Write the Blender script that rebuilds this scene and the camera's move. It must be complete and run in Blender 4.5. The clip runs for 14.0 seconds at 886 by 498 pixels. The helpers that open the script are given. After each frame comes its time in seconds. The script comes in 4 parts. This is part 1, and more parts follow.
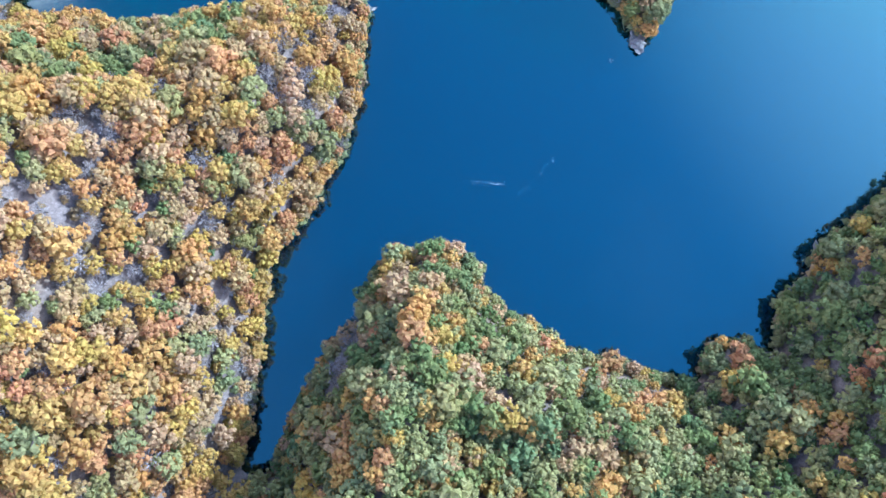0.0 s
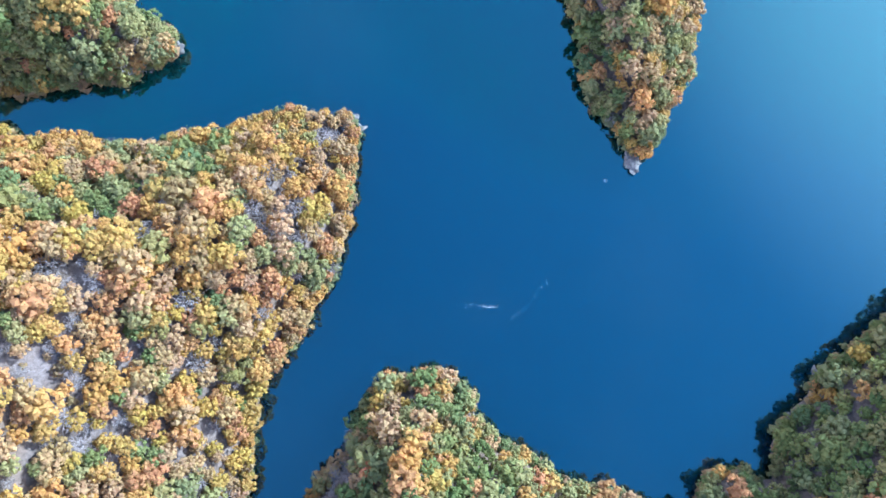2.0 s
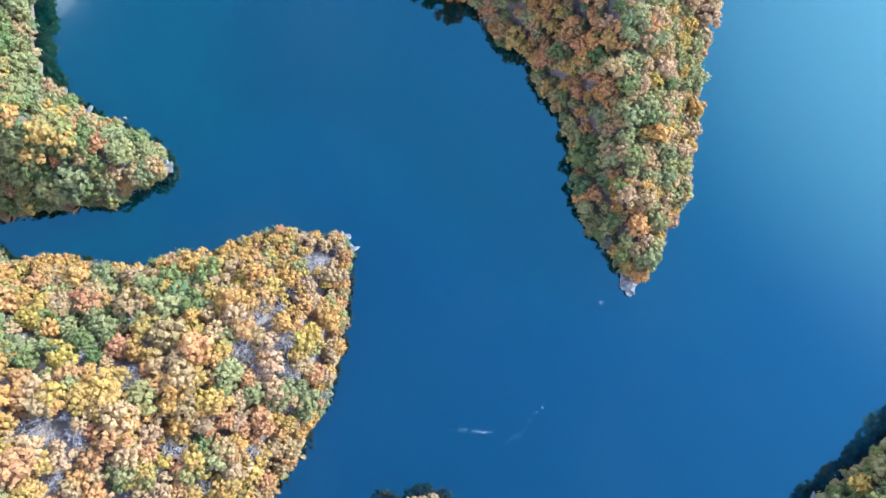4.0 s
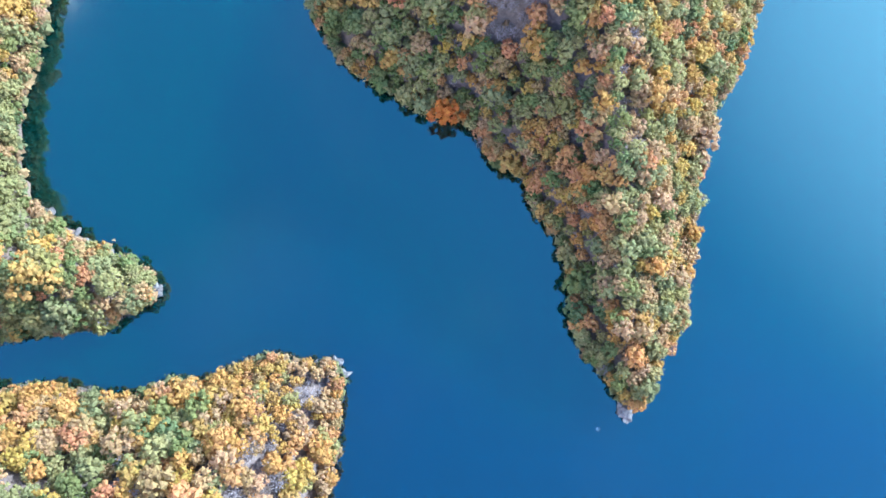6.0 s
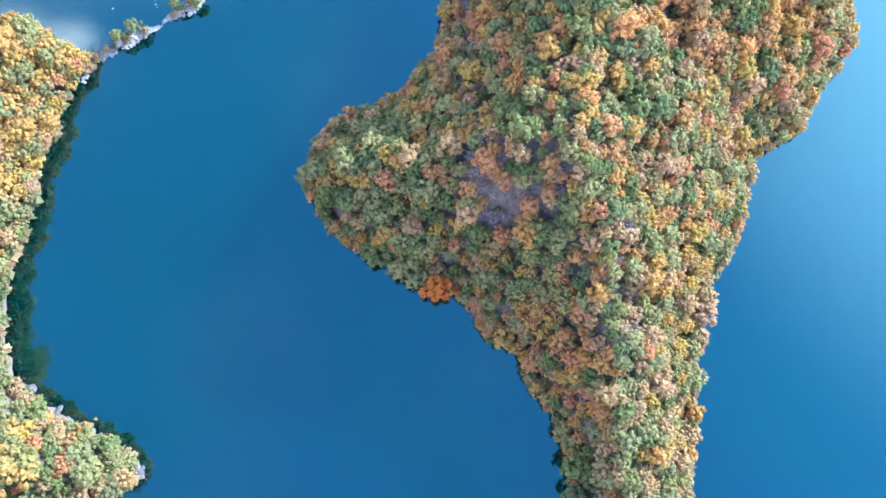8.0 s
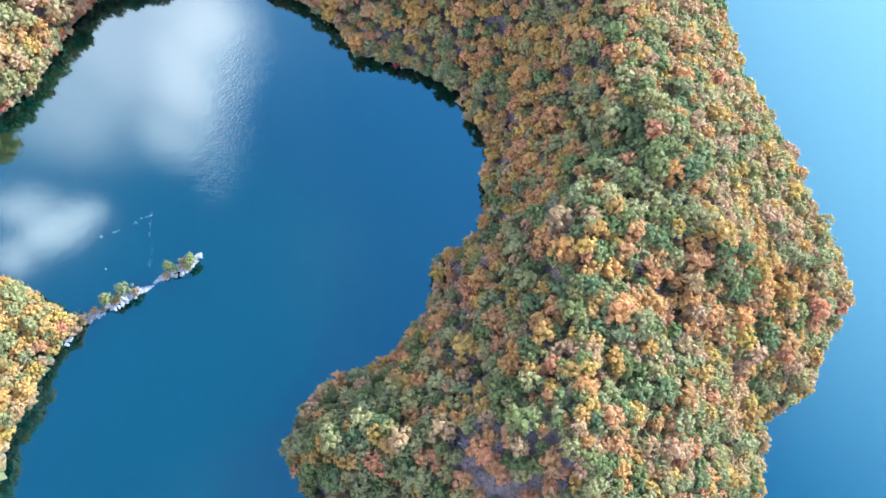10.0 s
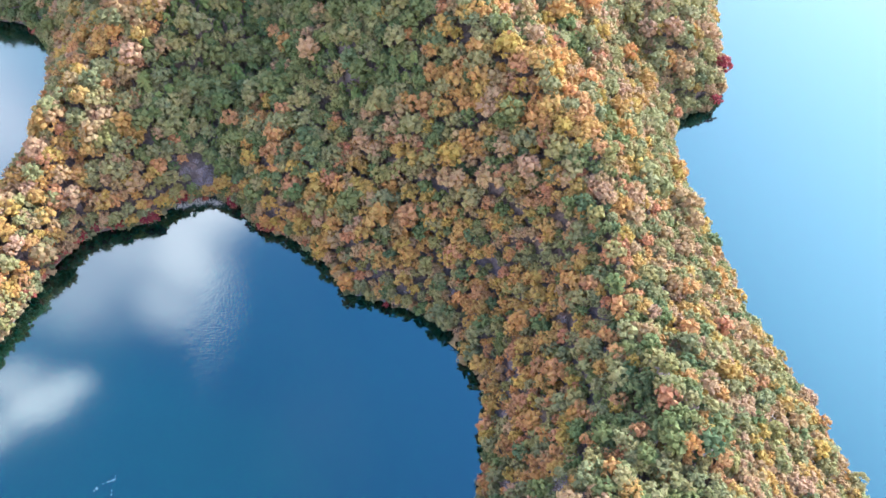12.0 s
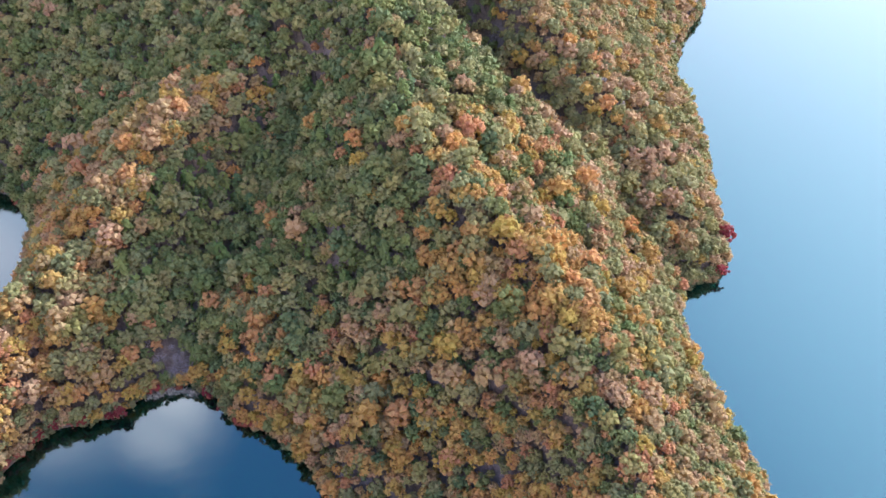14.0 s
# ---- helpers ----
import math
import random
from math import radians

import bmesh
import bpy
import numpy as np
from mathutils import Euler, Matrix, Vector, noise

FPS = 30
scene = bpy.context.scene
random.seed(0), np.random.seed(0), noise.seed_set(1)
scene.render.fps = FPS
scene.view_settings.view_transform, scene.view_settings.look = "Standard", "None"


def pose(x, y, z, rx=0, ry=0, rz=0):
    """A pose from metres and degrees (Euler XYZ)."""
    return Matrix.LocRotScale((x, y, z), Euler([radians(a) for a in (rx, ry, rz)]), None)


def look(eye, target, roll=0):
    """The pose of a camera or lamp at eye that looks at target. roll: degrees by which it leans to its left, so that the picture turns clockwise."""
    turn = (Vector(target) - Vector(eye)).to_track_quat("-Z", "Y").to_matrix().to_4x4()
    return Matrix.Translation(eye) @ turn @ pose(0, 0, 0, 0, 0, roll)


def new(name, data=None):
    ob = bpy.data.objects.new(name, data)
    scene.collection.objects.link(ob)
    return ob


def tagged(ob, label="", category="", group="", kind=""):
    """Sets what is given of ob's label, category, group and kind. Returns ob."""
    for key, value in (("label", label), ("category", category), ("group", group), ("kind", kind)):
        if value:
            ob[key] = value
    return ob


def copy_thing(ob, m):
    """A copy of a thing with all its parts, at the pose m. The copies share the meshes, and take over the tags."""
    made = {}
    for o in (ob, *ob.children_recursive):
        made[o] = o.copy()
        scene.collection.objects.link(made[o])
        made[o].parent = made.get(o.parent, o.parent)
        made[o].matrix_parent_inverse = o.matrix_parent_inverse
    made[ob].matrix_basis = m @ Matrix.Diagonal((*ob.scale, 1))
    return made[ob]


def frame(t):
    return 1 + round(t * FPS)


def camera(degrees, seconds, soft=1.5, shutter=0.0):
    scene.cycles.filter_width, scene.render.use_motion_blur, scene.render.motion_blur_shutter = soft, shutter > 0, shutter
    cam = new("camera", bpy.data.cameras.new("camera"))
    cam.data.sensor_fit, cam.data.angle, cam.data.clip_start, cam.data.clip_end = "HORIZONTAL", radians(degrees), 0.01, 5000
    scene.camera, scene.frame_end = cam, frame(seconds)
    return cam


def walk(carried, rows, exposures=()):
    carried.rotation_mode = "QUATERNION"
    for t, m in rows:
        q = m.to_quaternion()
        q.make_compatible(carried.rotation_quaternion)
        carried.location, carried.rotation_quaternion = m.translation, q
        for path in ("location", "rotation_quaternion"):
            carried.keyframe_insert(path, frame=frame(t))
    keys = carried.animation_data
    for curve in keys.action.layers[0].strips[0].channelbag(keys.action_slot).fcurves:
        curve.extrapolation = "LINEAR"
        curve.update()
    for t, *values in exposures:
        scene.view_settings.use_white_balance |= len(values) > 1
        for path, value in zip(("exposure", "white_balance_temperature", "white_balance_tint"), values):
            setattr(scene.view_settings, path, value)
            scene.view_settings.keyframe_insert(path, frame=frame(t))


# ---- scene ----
# ---- camera and its walk ----
cam = camera(66.5, 14.0, soft=1.55)
METRES, EYE, TILT, LEAN, TURN = 200.0, 176.0, -86.8, 0.9, 0.0
ROWS = [
    (0.0, 0.0, 0.0, 0.0, 0.0, 0.0, -0.0),
    (0.5, 0.0024, 0.0035, 0.0385, -0.02, 0.11, 0.04),
    (1.0, 0.0042, 0.0067, 0.0768, -0.06, 0.24, 0.07),
    (1.5, 0.0057, 0.0101, 0.116, -0.13, 0.29, 0.09),
    (2.0, 0.0074, 0.0134, 0.1548, -0.17, 0.35, 0.14),
    (2.5, 0.0092, 0.0167, 0.1942, -0.19, 0.38, 0.18),
    (3.0, 0.0107, 0.0197, 0.2319, -0.27, 0.5, 0.24),
    (5.5, 0.021, 0.0351, 0.4281, -0.33, 0.61, 0.41),
    (6.0, 0.0229, 0.038, 0.4665, -0.34, 0.71, 0.44),
    (6.5, 0.0251, 0.0409, 0.5053, -0.36, 0.77, 0.48),
    (7.0, 0.0278, 0.0439, 0.544, -0.35, 0.84, 0.51),
    (7.5, 0.0306, 0.0474, 0.5831, -0.36, 1.51, 0.6),
    (8.0, 0.0332, 0.0496, 0.6173, -0.36, 5.45, 0.72),
    (10.5, 0.0418, 0.0566, 0.7785, -0.53, 22.69, 1.52),
    (11.0, 0.0429, 0.0574, 0.8106, -0.58, 26.23, 1.74),
    (11.5, 0.0438, 0.058, 0.8417, -0.61, 29.72, 1.98),
    (12.0, 0.0445, 0.0576, 0.8741, -0.62, 33.42, 2.25),
    (12.5, 0.0456, 0.0577, 0.9063, -0.64, 37.27, 2.5),
    (13.0, 0.0467, 0.0581, 0.9378, -0.63, 40.97, 2.73),
    (13.5, 0.0479, 0.0597, 0.9661, -0.61, 43.85, 2.92),
    (14.0, 0.0497, 0.061, 0.9964, -0.57, 43.98, 3.03),
]
EXPOSURES = [(0.0, 1.43, 4600, 1), (2.5, 1.54, 4800, 0), (5.0, 1.66, 4940, 2), (8.0, 1.86, 4830, 3), (11.0, 1.8, 5070, 6), (12.5, 1.7, 5300, 12), (14.0, 1.28, 5410, 14)]
walk(cam, [(t, pose(0, 0, EYE, TILT, LEAN, TURN) @ pose(METRES * x, METRES * y, METRES * z, 90 + pitch, roll, yaw)) for t, x, y, z, yaw, pitch, roll in ROWS], EXPOSURES)

# ---- world and sun ----
SUN_AZ, SUN_EL = 59.0, 22.5          # degrees from +y towards +x, degrees up
SUN_DIR = Vector((math.sin(radians(SUN_AZ)) * math.cos(radians(SUN_EL)), math.cos(radians(SUN_AZ)) * math.cos(radians(SUN_EL)), math.sin(radians(SUN_EL))))


def node(tree, kind, inputs=None, **props):
    n = tree.nodes.new(kind)
    for k, v in props.items():
        setattr(n, k, v)
    for k, v in (inputs or {}).items():
        if isinstance(v, bpy.types.NodeSocket):
            tree.links.new(v, n.inputs[k])
        else:
            n.inputs[k].default_value = v
    return n


def ramp(tree, fac, stops, smooth=False):
    n = node(tree, "ShaderNodeValToRGB", {0: fac})
    n.color_ramp.interpolation = "EASE" if smooth else "LINEAR"
    while len(n.color_ramp.elements) < len(stops):
        n.color_ramp.elements.new(0.5)
    for e, (p, c) in zip(n.color_ramp.elements, stops):
        e.position, e.color = p, (*c, 1) if len(c) == 3 else c
    return n.outputs[0]


def math_node(tree, op, a, b=0.0, c=0.0, clamp=False):
    return node(tree, "ShaderNodeMath", {0: a, 1: b, 2: c}, operation=op, use_clamp=clamp).outputs[0]


def mix(tree, fac, a, b, how="MIX"):
    return node(tree, "ShaderNodeMixRGB", {0: fac, 1: a, 2: b}, blend_type=how).outputs[0]


def build_world():
    world = bpy.data.worlds.new("sky")
    scene.world = world
    world.use_nodes = True
    t = world.node_tree
    t.nodes.clear()
    sky = node(t, "ShaderNodeTexSky", sky_type="NISHITA", sun_disc=False, sun_elevation=radians(SUN_EL), sun_rotation=radians(SUN_AZ),
               air_density=1.0, dust_density=0.3, ozone_density=3.0)
    way = node(t, "ShaderNodeTexCoord").outputs["Generated"]
    wob = node(t, "ShaderNodeTexNoise", {"Vector": way, "Scale": 5.0, "Detail": 5.0, "Roughness": 0.55}).outputs["Color"]
    off = node(t, "ShaderNodeVectorMath", {0: wob, 1: (0.5, 0.5, 0.5)}, operation="SUBTRACT").outputs[0]
    bent = node(t, "ShaderNodeVectorMath", {0: off, 1: (0.16, 0.16, 0.16), 2: way}, operation="MULTIPLY_ADD").outputs[0]
    total = None
    # cumulus clouds: direction, angular radius, density
    for d, r, full in (((-0.305, 0.625, 0.72), 0.06, 1.0), ((-0.335, 0.575, 0.745), 0.062, 0.95), ((-0.365, 0.51, 0.78), 0.045, 0.6), ((-0.39, 0.59, 0.71), 0.085, 0.62), ((-0.45, 0.53, 0.72), 0.075, 0.45),
                       ((-0.475, 0.365, 0.80), 0.026, 0.85), ((-0.50, 0.355, 0.79), 0.03, 0.9), ((-0.525, 0.38, 0.76), 0.026, 0.7), ((-0.53, 0.315, 0.785), 0.024, 0.75),
                       ((-0.55, 0.62, 0.56), 0.065, 0.5), ((0.75, -0.5, 0.43), 0.2, 1.0), ((-0.8, -0.3, 0.5), 0.16, 1.0)):
        v = Vector(d).normalized()
        gap = node(t, "ShaderNodeVectorMath", {0: bent, 1: v}, operation="DISTANCE").outputs["Value"]
        part_of = node(t, "ShaderNodeMapRange", {0: gap, 1: r * 1.8, 2: r * 0.3, 3: 0.0, 4: full}, interpolation_type="SMOOTHSTEP").outputs[0]
        total = part_of if total is None else math_node(t, "MAXIMUM", total, part_of)
    veil = node(t, "ShaderNodeTexNoise", {"Vector": way, "Scale": 2.2, "Detail": 6.0, "Roughness": 0.6}).outputs[0]
    thin = node(t, "ShaderNodeMapRange", {0: veil, 1: 0.52, 2: 0.8, 3: 0.0, 4: 0.03}).outputs[0]
    cover = math_node(t, "MAXIMUM", total, thin)
    low = node(t, "ShaderNodeSeparateXYZ", {0: way}).outputs[2]
    haze = node(t, "ShaderNodeMapRange", {0: low, 1: 0.84, 2: 0.3, 3: 0.0, 4: 0.74}, interpolation_type="SMOOTHSTEP").outputs[0]
    air = mix(t, haze, sky.outputs[0], (6.6, 5.5, 5.1, 1))
    # bright milky air round the sun
    near = node(t, "ShaderNodeVectorMath", {0: way, 1: SUN_DIR}, operation="DOT_PRODUCT").outputs["Value"]
    milk = node(t, "ShaderNodeMapRange", {0: near, 1: 0.66, 2: 1.0, 3: 0.0, 4: 0.42}, interpolation_type="SMOOTHSTEP").outputs[0]
    air = mix(t, milk, air, (10.4, 10.0, 10.0, 1))
    colour = mix(t, cover, air, (CLOUD * 1.7, CLOUD * 1.05, CLOUD * 0.96, 1))
    bg = node(t, "ShaderNodeBackground", {0: colour, 1: SKY})
    t.links.new(bg.outputs[0], node(t, "ShaderNodeOutputWorld").inputs[0])


SKY, CLOUD = 0.232, 6.2
build_world()
sun = new("sun", bpy.data.lights.new("sun", "SUN"))
sun.data.energy, sun.data.angle, sun.data.color = 4.0, radians(0.8), (1.0, 0.95, 0.88)
sun.matrix_world = look(SUN_DIR * 500, (0, 0, 0))


# ---- materials ----
def material(name):
    m = bpy.data.materials.new(name)
    m.use_nodes = True
    m.node_tree.nodes.clear()
    return m, m.node_tree, node(m.node_tree, "ShaderNodeOutputMaterial")


def position(t):
    return node(t, "ShaderNodeNewGeometry").outputs["Position"]


def leaf_material(name, first, second, third, glow=0.42):
    """Foliage: every tree has a tone of its own, with drift from clump to clump and fine leaf grain; light passes partly through."""
    m, t, out = material(name)
    geo = node(t, "ShaderNodeNewGeometry")
    place = geo.outputs["Position"]
    broad = node(t, "ShaderNodeTexNoise", {"Vector": place, "Scale": 0.12, "Detail": 2.0}).outputs[0]
    own = math_node(t, "ADD", node(t, "ShaderNodeObjectInfo").outputs["Random"], node(t, "ShaderNodeAttribute", attribute_name="tone").outputs["Fac"])
    tree = math_node(t, "FRACT", own)
    other = math_node(t, "FRACT", math_node(t, "MULTIPLY", own, 7.31))
    key = math_node(t, "ADD", math_node(t, "MULTIPLY", tree, 0.8), math_node(t, "MULTIPLY_ADD", broad, 0.8, -0.3), clamp=True)
    tone = ramp(t, key, ((0.08, first), (0.5, second), (0.92, third)))
    grain = node(t, "ShaderNodeTexNoise", {"Vector": place, "Scale": 3.6, "Detail": 3.0, "Roughness": 0.7}).outputs[0]
    clump = node(t, "ShaderNodeTexNoise", {"Vector": place, "Scale": 0.9, "Detail": 2.0}).outputs[0]
    tuft = node(t, "ShaderNodeTexVoronoi", {"Vector": place, "Scale": 1.9}, feature="SMOOTH_F1").outputs["Distance"]
    isle = geo.outputs["Random Per Island"]
    value = math_node(t, "MULTIPLY_ADD", isle, 0.1, math_node(t, "MULTIPLY_ADD", other, 0.26, 0.49))
    value = math_node(t, "MULTIPLY_ADD", grain, 0.37, value)
    value = math_node(t, "MULTIPLY_ADD", clump, 0.45, value)
    hue = math_node(t, "ADD", math_node(t, "MULTIPLY_ADD", clump, 0.04, 0.4625), math_node(t, "MULTIPLY_ADD", other, -0.012, math_node(t, "MULTIPLY", isle, 0.016)))
    tone = node(t, "ShaderNodeHueSaturation", {"Color": tone, "Hue": math_node(t, "ADD", hue, 0.013), "Value": value, "Saturation": 1.07}).outputs[0]
    relief = math_node(t, "MULTIPLY_ADD", tuft, -1.3, math_node(t, "MULTIPLY", grain, 0.7))
    bump = node(t, "ShaderNodeBump", {"Strength": 0.5, "Distance": 0.3, "Height": relief}).outputs[0]
    bsdf = node(t, "ShaderNodeBsdfPrincipled", {"Base Color": tone, "Roughness": 0.75, "Specular IOR Level": 0.12, "Normal": bump})
    lit = node(t, "ShaderNodeBsdfTranslucent", {"Color": tone, "Normal": bump})
    t.links.new(node(t, "ShaderNodeMixShader", {0: glow, 1: bsdf.outputs[0], 2: lit.outputs[0]}).outputs[0], out.inputs[0])
    return m


LEAVES = {
    "golden": leaf_material("golden_leaves", (0.43, 0.315, 0.095), (0.42, 0.29, 0.11), (0.45, 0.275, 0.10)),
    "tan": leaf_material("tan_leaves", (0.40, 0.275, 0.165), (0.40, 0.285, 0.15), (0.37, 0.27, 0.13)),
    "russet": leaf_material("russet_leaves", (0.43, 0.235, 0.125), (0.43, 0.265, 0.125), (0.46, 0.275, 0.105)),
    "olive": leaf_material("olive_leaves", (0.275, 0.25, 0.095), (0.295, 0.265, 0.12), (0.19, 0.205, 0.10)),
    "green": leaf_material("green_leaves", (0.15, 0.19, 0.075), (0.20, 0.21, 0.08), (0.14, 0.18, 0.085)),
    "sage": leaf_material("sage_leaves", (0.27, 0.265, 0.115), (0.30, 0.28, 0.125), (0.24, 0.25, 0.12)),
    "needle": leaf_material("needle_leaves", (0.105, 0.15, 0.05), (0.16, 0.18, 0.06), (0.085, 0.125, 0.055), 0.15),
    "red": leaf_material("red_leaves", (0.24, 0.055, 0.055), (0.29, 0.085, 0.075), (0.21, 0.055, 0.06)),
    "amber": leaf_material("amber_leaves", (0.46, 0.20, 0.06), (0.48, 0.22, 0.07), (0.44, 0.18, 0.06)),
    "bush": leaf_material("bush_leaves", (0.17, 0.18, 0.085), (0.20, 0.20, 0.10), (0.14, 0.165, 0.085)),
    "dry_bush": leaf_material("dry_bush_leaves", (0.30, 0.21, 0.12), (0.33, 0.25, 0.13), (0.26, 0.19, 0.12)),
    "red_bush": leaf_material("red_bush_leaves", (0.28, 0.085, 0.07), (0.33, 0.13, 0.09), (0.26, 0.10, 0.08)),
    "twig": leaf_material("grey_twigs", (0.25, 0.225, 0.22), (0.28, 0.25, 0.245), (0.22, 0.195, 0.19), 0.0),
}


def bark_material():
    m, t, out = material("bark")
    n = node(t, "ShaderNodeTexNoise", {"Vector": position(t), "Scale": 3.0, "Detail": 6.0}).outputs[0]
    c = ramp(t, n, ((0.3, (0.07, 0.055, 0.045)), (0.7, (0.16, 0.13, 0.11))))
    t.links.new(node(t, "ShaderNodeBsdfPrincipled", {"Base Color": c, "Roughness": 0.9}).outputs[0], out.inputs[0])
    return m


def ground_material():
    """Leaf litter and bare soil on the slopes, pale washed rock along the waterline."""
    m, t, out = material("forest_floor")
    p = position(t)
    big = node(t, "ShaderNodeTexNoise", {"Vector": p, "Scale": 0.06, "Detail": 4.0}).outputs[0]
    fine = node(t, "ShaderNodeTexNoise", {"Vector": p, "Scale": 1.1, "Detail": 7.0, "Roughness": 0.65}).outputs[0]
    mid = node(t, "ShaderNodeTexNoise", {"Vector": p, "Scale": 0.09, "Detail": 2.0}).outputs[0]
    litter = ramp(t, fine, ((0.25, (0.10, 0.082, 0.076)), (0.5, (0.165, 0.135, 0.125)), (0.75, (0.24, 0.205, 0.19))))
    soil = ramp(t, fine, ((0.3, (0.11, 0.082, 0.062)), (0.7, (0.21, 0.16, 0.12))))
    c = mix(t, node(t, "ShaderNodeMapRange", {0: big, 1: 0.42, 2: 0.6}).outputs[0], litter, soil)
    stone = ramp(t, fine, ((0.3, (0.13, 0.12, 0.11)), (0.55, (0.26, 0.245, 0.23)), (0.8, (0.37, 0.355, 0.34))))
    high = node(t, "ShaderNodeSeparateXYZ", {0: p}).outputs[2]
    edge = math_node(t, "MULTIPLY_ADD", fine, 2.0, node(t, "ShaderNodeMapRange", {0: mid, 1: 0.52, 2: 0.75, 3: -2.4, 4: 0.0}).outputs[0])
    wash = node(t, "ShaderNodeMapRange", {0: math_node(t, "SUBTRACT", high, edge), 1: 0.35, 2: -0.15}).outputs[0]
    c = mix(t, wash, c, stone)
    bump = node(t, "ShaderNodeBump", {"Strength": 0.7, "Distance": 0.5, "Height": fine}).outputs[0]
    t.links.new(node(t, "ShaderNodeBsdfPrincipled", {"Base Color": c, "Roughness": 0.92, "Normal": bump, "Specular IOR Level": 0.2}).outputs[0], out.inputs[0])
    return m


def rock_material(name, dark, mid, light):
    m, t, out = material(name)
    p = position(t)
    n = node(t, "ShaderNodeTexNoise", {"Vector": p, "Scale": 1.3, "Detail": 8.0, "Roughness": 0.7}).outputs[0]
    c = ramp(t, n, ((0.3, dark), (0.5, mid), (0.75, light)))
    bump = node(t, "ShaderNodeBump", {"Strength": 0.9, "Distance": 0.3, "Height": n}).outputs[0]
    t.links.new(node(t, "ShaderNodeBsdfPrincipled", {"Base Color": c, "Roughness": 0.85, "Normal": bump}).outputs[0], out.inputs[0])
    return m


def water_material():
    """Deep blue-green lake water, almost calm, with patches of light ripple."""
    m, t, out = material("lake_water")
    p = position(t)
    big = node(t, "ShaderNodeTexNoise", {"Vector": p, "Scale": 0.008, "Detail": 3.0}).outputs[0]
    # bluer in the south, greener further up, darker again at the far end
    hue_key = math_node(t, "ADD", node(t, "ShaderNodeMapRange", {0: node(t, "ShaderNodeSeparateXYZ", {0: p}).outputs[1], 1: 20.0, 2: 260.0, 3: -0.25, 4: 0.35}).outputs[0], big, clamp=True)
    c = ramp(t, hue_key, ((0.25, (0.001, 0.009, 0.022)), (0.5, (0.0015, 0.0175, 0.0155)), (0.85, (0.001, 0.012, 0.0065))), True)
    wide = node(t, "ShaderNodeTexNoise", {"Vector": p, "Scale": 0.35, "Detail": 3.0}).outputs[0]
    ripple = node(t, "ShaderNodeTexNoise", {"Vector": p, "Scale": 1.6, "Detail": 2.0}).outputs[0]
    patch = node(t, "ShaderNodeTexNoise", {"Vector": p, "Scale": 0.02, "Detail": 2.0}).outputs[0]
    much = node(t, "ShaderNodeMapRange", {0: patch, 1: 0.5, 2: 0.75, 3: 0.1, 4: 1.0}).outputs[0]
    h = math_node(t, "MULTIPLY_ADD", math_node(t, "MULTIPLY", ripple, much), 0.5, wide)
    # a cat's-paw of wind east of the spit
    xyz = node(t, "ShaderNodeSeparateXYZ", {0: p})
    off_x = math_node(t, "ABSOLUTE", math_node(t, "MULTIPLY_ADD", xyz.outputs[1], -0.06, math_node(t, "ADD", xyz.outputs[0], 69.5)))
    off_y = math_node(t, "ABSOLUTE", math_node(t, "SUBTRACT", xyz.outputs[1], 262.0))
    paw = math_node(t, "MULTIPLY", node(t, "ShaderNodeMapRange", {0: math_node(t, "MULTIPLY_ADD", wide, -7.0, math_node(t, "MULTIPLY_ADD", patch, -9.0, off_x)), 1: 3.0, 2: -6.0}).outputs[0],
                    node(t, "ShaderNodeMapRange", {0: off_y, 1: 48.0, 2: 20.0}).outputs[0])
    tiny = node(t, "ShaderNodeTexNoise", {"Vector": node(t, "ShaderNodeVectorMath", {0: p, 1: (0.5, 1.0, 1.0)}, operation="MULTIPLY").outputs[0], "Scale": 2.2, "Detail": 1.0}).outputs[0]
    h = math_node(t, "ADD", h, math_node(t, "MULTIPLY", math_node(t, "MULTIPLY", tiny, paw), 5.5))
    bump = node(t, "ShaderNodeBump", {"Strength": 0.06, "Distance": 0.12, "Height": h}).outputs[0]
    t.links.new(node(t, "ShaderNodeBsdfPrincipled", {"Base Color": c, "Roughness": 0.075, "IOR": 2.25, "Subsurface Weight": 1.0, "Subsurface Radius": (1.0, 1.0, 1.0), "Subsurface Scale": 25.0, "Specular Tint": (0.54, 0.92, 0.95, 1), "Normal": bump}, subsurface_method="BURLEY").outputs[0], out.inputs[0])
    return m


def plain(name, colour, rough=0.6):
    m, t, out = material(name)
    n = node(t, "ShaderNodeTexNoise", {"Vector": position(t), "Scale": 4.0, "Detail": 4.0}).outputs[0]
    c = ramp(t, n, ((0.3, tuple(v * 0.8 for v in colour)), (0.7, colour)))
    t.links.new(node(t, "ShaderNodeBsdfPrincipled", {"Base Color": c, "Roughness": rough}).outputs[0], out.inputs[0])
    return m


BARK, GROUND, WATER = bark_material(), ground_material(), water_material()
ROCK = rock_material("pale_rock", (0.07, 0.066, 0.062), (0.16, 0.152, 0.145), (0.29, 0.278, 0.265))
BLEACHED = rock_material("bleached_rock", (0.13, 0.125, 0.12), (0.27, 0.262, 0.255), (0.46, 0.45, 0.44))

